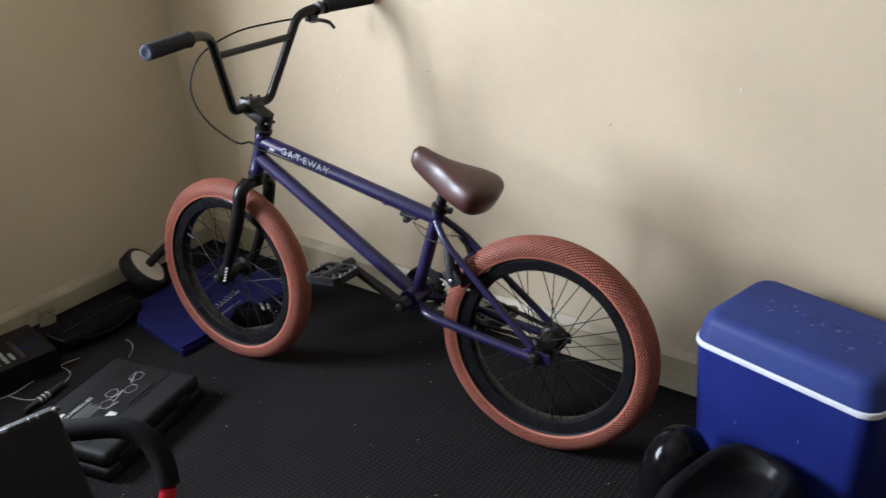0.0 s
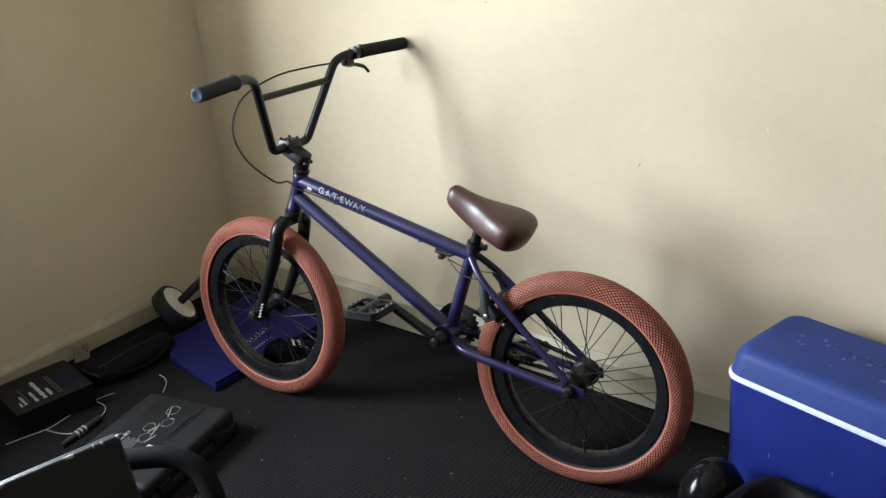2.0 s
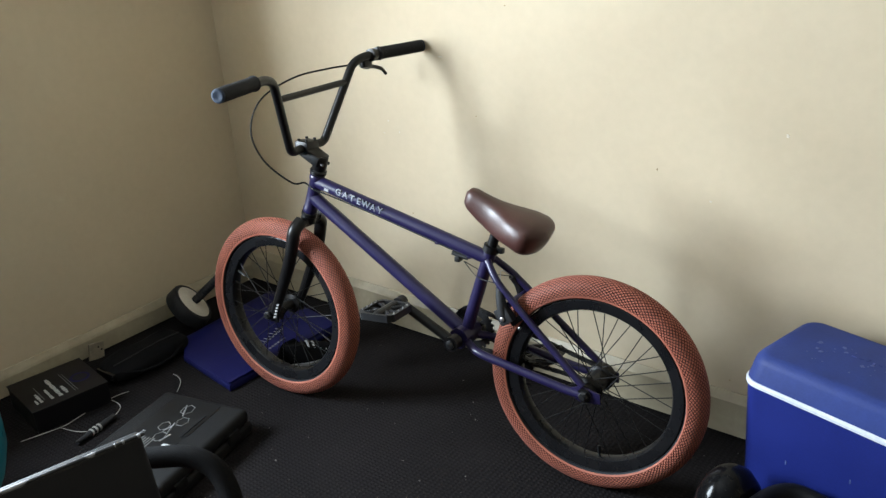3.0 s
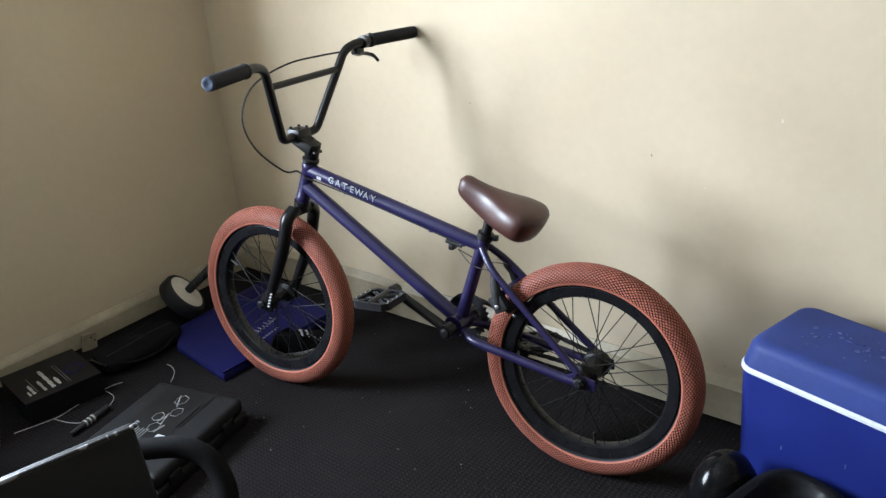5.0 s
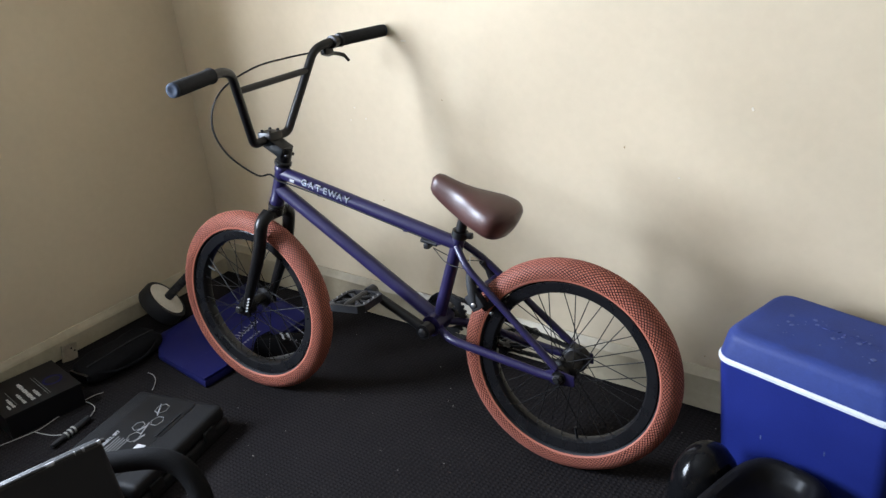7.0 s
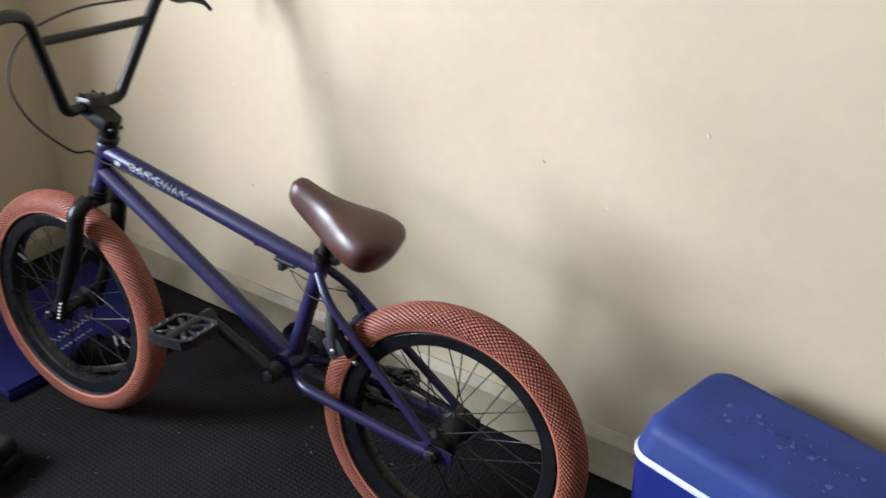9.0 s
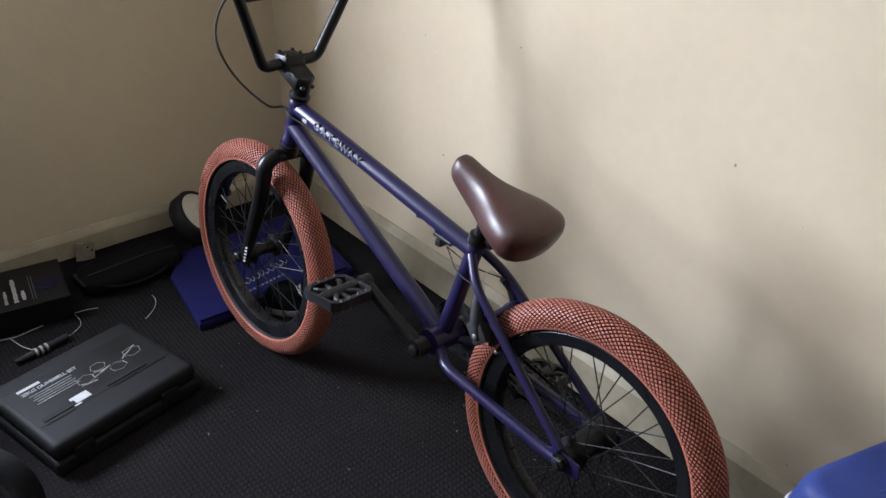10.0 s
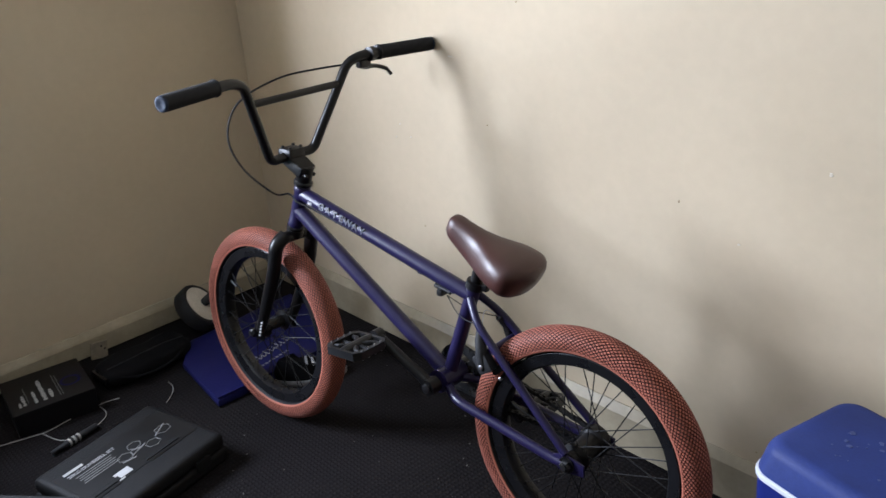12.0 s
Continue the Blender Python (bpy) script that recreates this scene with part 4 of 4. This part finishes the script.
# ---- shoe beyond the blue box ----
shoe = thing("shoe", "dark trainer shoe with pale sole on the carpet", "shoe", pose(0.510, -0.325, 0.0, 0, 0, 60) @ Matrix.Diagonal((0.80, 0.85, 0.75, 1)))


def shoe_outline(grow=0.0):
    pts_ = []
    for k in range(28):
        q = 2 * math.pi * k / 28
        x = 0.128 * math.cos(q)
        w = 0.041 + 0.007 * math.cos(q) - 0.008 * math.cos(2 * q + 0.5)
        pts_.append((x + grow * math.cos(q), (w + grow) * math.sin(q)))
    return pts_


part("sole", prism(shoe_outline(0.003), 0.0, 0.026, 0.005), "greylight", shoe, "scuffed pale rubber sole")
up_b = bmesh.new()
rows_ = []
for i in range(7):
    t = i / 6
    h = 0.026 + 0.058 * t
    rows_.append([up_b.verts.new((x * (1 - 0.42 * t ** 1.5) - 0.035 * t, y * (1 - 0.30 * t), h + (0.020 * t if x < 0 else -0.006 * t))) for x, y in shoe_outline()])
for r0, r1 in zip(rows_, rows_[1:]):
    for k in range(28):
        up_b.faces.new((r0[k], r0[(k + 1) % 28], r1[(k + 1) % 28], r1[k]))
up_b.faces.new(rows_[0][::-1])
up_b.faces.new(rows_[-1])
part("upper", up_b, "cloth", shoe)
for k in range(4):
    part("lace", sweep(spline([(0.055 - 0.022 * k, -0.026, 0.050 + 0.010 * k), (0.055 - 0.022 * k, 0.0, 0.064 + 0.010 * k), (0.055 - 0.022 * k, 0.026, 0.050 + 0.010 * k)], 4), 0.0045, 6), "greylight", shoe)

# ---- printed box by the west wall ----
pk = thing("printed_box", "black card box with white printed words and blue ring", "box", pose(0.062, -0.886, 0.0, 0, 0, -8.5))
PH = 0.071
part("carton", box(0.205, 0.212, PH - 0.004, (0, -0.020, (PH - 0.004) / 2), 0.0015), "blackbox", pk, smooth=False)
flap = part("lid_flap", box(0.209, 0.216, 0.004, (0, -0.020, PH - 0.002), 0.0012), "blackbox", pk, "glossy printed lid flap", smooth=False)
ring_ = lathe([(0.021, 0), (0.021, 0.0006), (0.028, 0.0006), (0.028, 0)], 36, Matrix.Translation((0.012, 0.042, PH)), closed=True)
part("blue_ring", ring_, "bluecard", flap, "printed blue ring", smooth=False)
for x0, x1, y, h, mt in ((-0.048, 0.075, -0.036, 0.011, "white"), (0.022, 0.071, -0.017, 0.010, "white"), (0.006, 0.074, -0.059, 0.008, "white"), (-0.052, 0.077, 0.003, 0.0022, "greyprint"), (-0.045, 0.077, 0.010, 0.0022, "greyprint"), (0.010, 0.070, -0.088, 0.008, "white"), (0.045, 0.072, -0.100, 0.006, "white"), (-0.03, 0.060, -0.078, 0.002, "greyprint")):
    # words too small to read: rows of short strokes
    n = max(3, int((x1 - x0) / 0.011)) if mt == "white" else 1
    for k in range(n):
        a, b = x0 + (x1 - x0) * k / n, x0 + (x1 - x0) * (k + (0.82 if n > 1 else 1)) / n
        part("print_bar", box(b - a, h * (1 if k % 3 else 0.72), 0.0006, ((a + b) / 2, y, PH + 0.0004), 0.0), mt, flap, smooth=False)

# ---- black bag ----
bag = thing("black_bag", "soft black nylon bag slumped against the skirting board", "bag", pose(0.070, -0.622, 0.0, 0, 0, 93) @ Matrix.Diagonal((0.95, 0.85, 0.62, 1)))
gb = bmesh.new()
NU, NV = 22, 20
grid = []
for i in range(NU + 1):
    t = i / NU
    x = 0.155 * (2 * t - 1)
    e = math.sqrt(max(0.0, 1 - abs(2 * t - 1) ** 5))
    ring = []
    for k in range(NV):
        q = 2 * math.pi * k / NV
        y = 0.082 * e * (abs(math.cos(q)) ** 0.7) * (1 if math.cos(q) > 0 else -1)
        zz = 0.050 + 0.050 * e * (abs(math.sin(q)) ** 0.7) * (1 if math.sin(q) > 0 else -1)
        w = noise.noise(Vector((x * 14, y * 18, zz * 20))) * 0.010
        ring.append(gb.verts.new((x, y + w, max(0.001, zz + (w * 1.4 if zz > 0.03 else 0)))))
    grid.append(ring)
for r0, r1 in zip(grid, grid[1:]):
    for k in range(NV):
        gb.faces.new((r0[k], r0[(k + 1) % NV], r1[(k + 1) % NV], r1[k]))
gb.faces.new(grid[0][::-1])
gb.faces.new(grid[-1])
part("body", gb, "cloth", bag)
part("zip", sweep(spline([(-0.13, -0.02, 0.096), (-0.05, -0.026, 0.103), (0.05, -0.020, 0.101), (0.13, -0.024, 0.094)], 6), 0.003, 6), "rubber", bag)
part("strap", sweep(spline([(-0.12, -0.06, 0.07), (-0.06, -0.095, 0.05), (0.04, -0.094, 0.045), (0.12, -0.06, 0.07)], 6), 0.006, 8), "cloth", bag)
part("clear_pocket", box(0.012, 0.10, 0.050, (-0.150, 0.0, 0.048), 0.005), "gloss", bag, "shiny plastic end pocket")

# ---- exercise wheel leaning on the skirting ----
AXD = Vector((0.55, 0.53, 0.645)).normalized()
AWC = Vector((0.004, -0.386, 0.0860))
aw = thing("ab_wheel", "black exercise wheel with off-white disc and black handle bar", "exercise wheel", Matrix.Translation(AWC) @ AXD.to_track_quat("Z", "Y").to_matrix().to_4x4() @ Matrix.Scale(0.86, 4))
part("tyre", lathe([(0.074, -0.038), (0.088, -0.037), (0.092, -0.030), (0.092, 0.011), (0.088, 0.018), (0.074, 0.019)], 48, closed=True), "rubber", aw, "black rubber tyre")
disc = part("disc", lathe([(0.016, -0.014), (0.074, -0.016), (0.0785, -0.012), (0.0785, 0.016), (0.074, 0.020), (0.045, 0.016), (0.026, 0.024), (0.016, 0.024)], 48), "offwhite", aw, "off-white plastic disc")
for s in (1, -1):
    prof = [(0.012, 0.024), (0.016, 0.026), (0.0165, 0.032)]
    z = 0.034
    while z < 0.150:
        prof += [(0.0150, z), (0.0172, z + 0.003), (0.0172, z + 0.007), (0.0150, z + 0.010)]
        z += 0.0125
    prof += [(0.018, z), (0.012, z + 0.006)]
    if s < 0:
        prof = [(r, -zz * 0.30) for r, zz in prof]
    part("handle", lathe(prof, 22), "rubber", aw, "ribbed black handle")

# ---- cables on the carpet ----
def cable(points, name, label, r=0.0012, material="cablewhite"):
    ob = thing(name, label, "cable")
    part("sheath", sweep(spline(points, 8), r, 8), material, ob)
    return ob


cab = cable([(0.140, -1.076, 0.004), (0.162, -1.001, 0.003), (0.172, -0.961, 0.003), (0.165, -0.908, 0.003), (0.158, -0.841, 0.003), (0.161, -0.786, 0.003), (0.172, -0.756, 0.003)], "white_cable", "thin white cable curled on the carpet beside the box")
cab2 = cable([(0.172, -0.976, 0.003), (0.227, -0.961, 0.003), (0.262, -0.941, 0.006), (0.268, -0.916, 0.008)], "white_cable", "short white lead running to a black plug")
cab3 = cable([(0.165, -0.816, 0.0065), (0.200, -0.812, 0.003), (0.227, -0.822, 0.003), (0.250, -0.848, 0.006), (0.258, -0.864, 0.008)], "white_cable", "looped white lead running to a black plug")
cab4 = cable([(0.203, -0.620, 0.003), (0.228, -0.621, 0.003), (0.258, -0.634, 0.003), (0.282, -0.656, 0.003), (0.298, -0.676, 0.003)], "white_cable", "white cable end showing beside the black case")
plug = thing("cable_plug", "black cable plug with pale collars on the carpet", "plug")
pa, pb = Vector((0.290, -0.995, 0.010)), Vector((0.262, -0.862, 0.010))
part("body", sweep([pa, pa.lerp(pb, 0.3), pa.lerp(pb, 0.32), pb], [0.006, 0.008, 0.0095, 0.0085], 14), "rubber", plug)
for t in (0.36, 0.46, 0.56):
    part("collar", lathe([(0.0095, 0), (0.0108, 0.001), (0.0108, 0.005), (0.0095, 0.006)], 18, along(pa.lerp(pb, t), pb)), "cablewhite", plug)

# ---- pale block at the west skirting's joint ----
scrap = thing("card_scrap", "pale grubby block with two dark holes at the skirting joint", "scrap", pose(-0.096, -0.692, 0.0, 0, 0, 0))
block_face = part("sheet", box(0.006, 0.052, 0.056, (0, 0, 0.0285), 0.001, m=pose(0, 0, 0, -10, 0, 0)), "blockpale", scrap, smooth=False)
for y, z in ((0.008, 0.040), (0.017, 0.028)):
    part("nail_hole", lathe([(0.0008, 0), (0.0034, 0.0002), (0.0030, 0.0010), (0.0008, 0.0012)], 10, along(Vector((0.0028, y, z)), Vector((0.02, y, z)))), "black", block_face)

# ---- bench pad and its foam bar, close to the camera ----
bn = thing("weight_bench", "black vinyl bench pad with foam sleeve on red tube", "weight bench")
PC = Vector((1.252, -1.302, 0.602))
back = Vector((-0.345, -0.939, -0.07)).normalized()
nrm = Vector((0.939, -0.345, 0.0)).normalized()
pad = box(0.46, 0.018, 0.36, (0, 0, 0), 0.008, 4)
pm = Matrix((back, nrm, back.cross(nrm))).transposed().to_4x4()
pm.translation = PC + back * 0.23 - nrm * 0.009 - Vector((0, 0, 0.18))
bmesh.ops.transform(pad, matrix=pm, verts=pad.verts[:])
bmesh.ops.recalc_face_normals(pad, faces=pad.faces[:])
pad_ob = part("pad", pad, "vinyl", bn, "black vinyl pad with a shiny piped edge")
part("piping", sweep([PC + back * 0.008 + Vector((0, 0, 0.0005)), PC + back * 0.452 + Vector((0, 0, 0.0005))], 0.0032, 12), "vinyl", pad_ob, "piped vinyl edge")
# pale pieces draw the edge's worn spots and its highlight as colour
for t0, t1, rr in ((0.012, 0.022, 0.0040), (0.036, 0.046, 0.0038), (0.050, 0.056, 0.0036), (0.062, 0.140, 0.0034), (0.143, 0.300, 0.0035), (0.304, 0.440, 0.0034)):
    part("worn_patch", sweep([PC + back * t0 + Vector((0, 0, 0.0006)), PC + back * (t0 * 0.7 + t1 * 0.3) + Vector((0, 0, 0.0006)), PC + back * t1 + Vector((0, 0, 0.0006))], [rr * 0.6, rr, rr * 0.6], 10), "greylight", pad_ob, "pale worn piping with its highlight painted in")
part("post", sweep([PC + back * 0.23 - nrm * 0.060 + Vector((0, 0, -0.10)), PC + back * 0.23 - nrm * 0.060 + Vector((0, 0, -0.602))], 0.022, 16), "red", bn, "red steel post")
part("post_plate", box(0.10, 0.016, 0.10, PC + back * 0.23 - nrm * 0.050 + Vector((0, 0, -0.16)), 0.002, m=pose(0, 0, 0, 0, 0, -20)), "black", bn)
FOAM = [(0.948, -1.250, 0.385), (1.026, -1.194, 0.391), (1.087, -1.150, 0.392), (1.134, -1.130, 0.374), (1.172, -1.132, 0.338), (1.195, -1.146, 0.303)]
part("foam_sleeve", sweep(spline(FOAM, 7), 0.0205, 20), "foam", bn, "black foam sleeve")
part("tube", sweep(spline([FOAM[-1], (1.197, -1.158, 0.268), (1.210, -1.176, 0.15), (1.212, -1.182, 0.0125)], 6), 0.0145, 16), "red", bn, "red steel tube")
part("tube", sweep(spline([FOAM[0], (0.93, -1.30, 0.36), (0.95, -1.42, 0.33), (PC + back * 0.23 - nrm * 0.062 + Vector((0, 0, -0.27)))], 6), 0.0145, 16), "red", bn, "red steel tube")
part("foot", sweep([Vector((1.212, -1.20, 0.0125)), Vector((1.02, -1.56, 0.0125))], 0.0125, 14), "red", bn)

# ---- exercise ball ----
ball = thing("exercise_ball", "teal vinyl exercise ball standing on the carpet", "ball", pose(0.355, -1.465, 0.2685))
prof = []
for k in range(1, 40):
    q = math.pi * k / 40
    rr = 0.268 + (0.0012 if k % 3 == 0 else 0.0)
    prof.append((rr * math.sin(q), -rr * math.cos(q)))
part("skin", lathe(prof, 64), "teal", ball, "ribbed teal skin")
part("valve", lathe([(0.010, 0.2660), (0.010, 0.2695), (0.004, 0.2705)], 16, pose(0, 0, 0, 60, 0, 40)), "white", ball)

# ---- glossy black tub by the cooler ----
tb = thing("black_tub", "glossy black plastic tub with domed end beside the cooler", "tub", pose(1.957, -0.494, 0.0, 0, 0, -14))


def tub_ring(bm, k, z, sides=56):
    """A rounded oblong of the tub's plan, drawn in by k, at height z."""
    ring = []
    for a in range(sides):
        q = 2 * math.pi * a / sides
        c, n = math.cos(q), math.sin(q)
        ring.append(bm.verts.new((0.034 + (0.102 - k) * abs(c) ** 0.62 * (1 if c > 0 else -1), (0.152 - k) * abs(n) ** 0.62 * (1 if n > 0 else -1), 1.15 * z)))
    return ring


tray = bmesh.new()
wall_rings = [tub_ring(tray, k, z) for k, z in ((0.034, 0.0), (0.022, 0.006), (0.008, 0.080), (0.0, 0.142), (0.003, 0.157), (0.011, 0.168), (0.022, 0.173), (0.034, 0.171), (0.041, 0.164), (0.047, 0.152), (0.058, 0.146), (0.074, 0.142), (0.090, 0.141))]
for r0, r1 in zip(wall_rings, wall_rings[1:]):
    for k in range(56):
        tray.faces.new((r0[k], r0[(k + 1) % 56], r1[(k + 1) % 56], r1[k]))
tray.faces.new(wall_rings[0][::-1])
tray.faces.new(wall_rings[-1])
bmesh.ops.recalc_face_normals(tray, faces=tray.faces[:])
part("tray", tray, "tubblack", tb, "shallow dish with a rounded glossy lip")
dome = lathe([(0.064, 0.0), (0.070, 0.020), (0.072, 0.055), (0.069, 0.090), (0.060, 0.118), (0.044, 0.140), (0.024, 0.153), (0.004, 0.158)], 40, Matrix.Translation((-0.118, 0.052, 0)) @ Matrix.Diagonal((0.98, 1.20, 1.38, 1)))
dome_ob = part("dome", dome, "domeblack", tb, "high-gloss domed end")
part("spout", lathe([(0.010, 0), (0.016, 0.002), (0.016, 0.012), (0.011, 0.014), (0.009, 0.004)], 20, Matrix.Translation((-0.142, 0.100, 0.168)) @ pose(0, 0, 0, -48, -30, 0)), "gloss", dome_ob)

# ---- small marks on wall and carpet ----
wall_n = bpy.data.objects["wall_north"]
rnd = random.Random(11)


def chip(x, z, w, h, material):
    n = 8
    bm = bmesh.new()
    ring = [(w * rnd.uniform(0.6, 1.1) * math.cos(2 * math.pi * k / n), h * rnd.uniform(0.6, 1.1) * math.sin(2 * math.pi * k / n)) for k in range(n)]
    lo = [bm.verts.new((x + a, 0.001, z + b)) for a, b in ring]
    hi = [bm.verts.new((x + a * 0.8, -0.0012, z + b * 0.8)) for a, b in ring]
    bm.faces.new(hi)
    for k in range(n):
        bm.faces.new((lo[k], lo[(k + 1) % n], hi[(k + 1) % n], hi[k]))
    bmesh.ops.recalc_face_normals(bm, faces=bm.faces[:])
    ob = part("paint_chip", bm, material, wall_n, smooth=False)
    ob.matrix_parent_inverse = wall_n.matrix_basis.inverted()
    return ob


for x, z, w, h, mt in ((1.482, 0.679, 0.0022, 0.004, "brown_tape"), (0.946, 0.750, 0.0030, 0.002, "brown_tape"), (0.690, 0.416, 0.0035, 0.0028, "brown_tape"), (1.78, 0.80, 0.004, 0.006, "paintchip"), (1.62, 0.62, 0.005, 0.003, "paintchip"), (0.83, 0.905, 0.012, 0.003, "paintchip"), (0.62, 0.70, 0.003, 0.003, "paintchip"), (0.66, 0.67, 0.0025, 0.003, "paintchip"), (0.60, 0.66, 0.002, 0.003, "paintchip"), (1.70, 0.155, 0.003, 0.002, "brown_tape"), (1.05, 1.05, 0.003, 0.002, "brown_tape")):
    chip(x, z, w, h, mt)
lint = bmesh.new()
for k in range(70):
    x, y = rnd.uniform(0.5, 2.0), rnd.uniform(-1.25, -0.06)
    s_ = rnd.uniform(0.0008, 0.0026)
    box(s_ * rnd.uniform(1, 3), s_, 0.0012, (x, y, 0.0012), 0, m=pose(0, 0, 0, 0, 0, rnd.uniform(0, 180)), bm=lint)
tagged(part("carpet_lint", lint, "debris", smooth=False), "pale lint specks scattered over the carpet", "lint", kind="stuff")
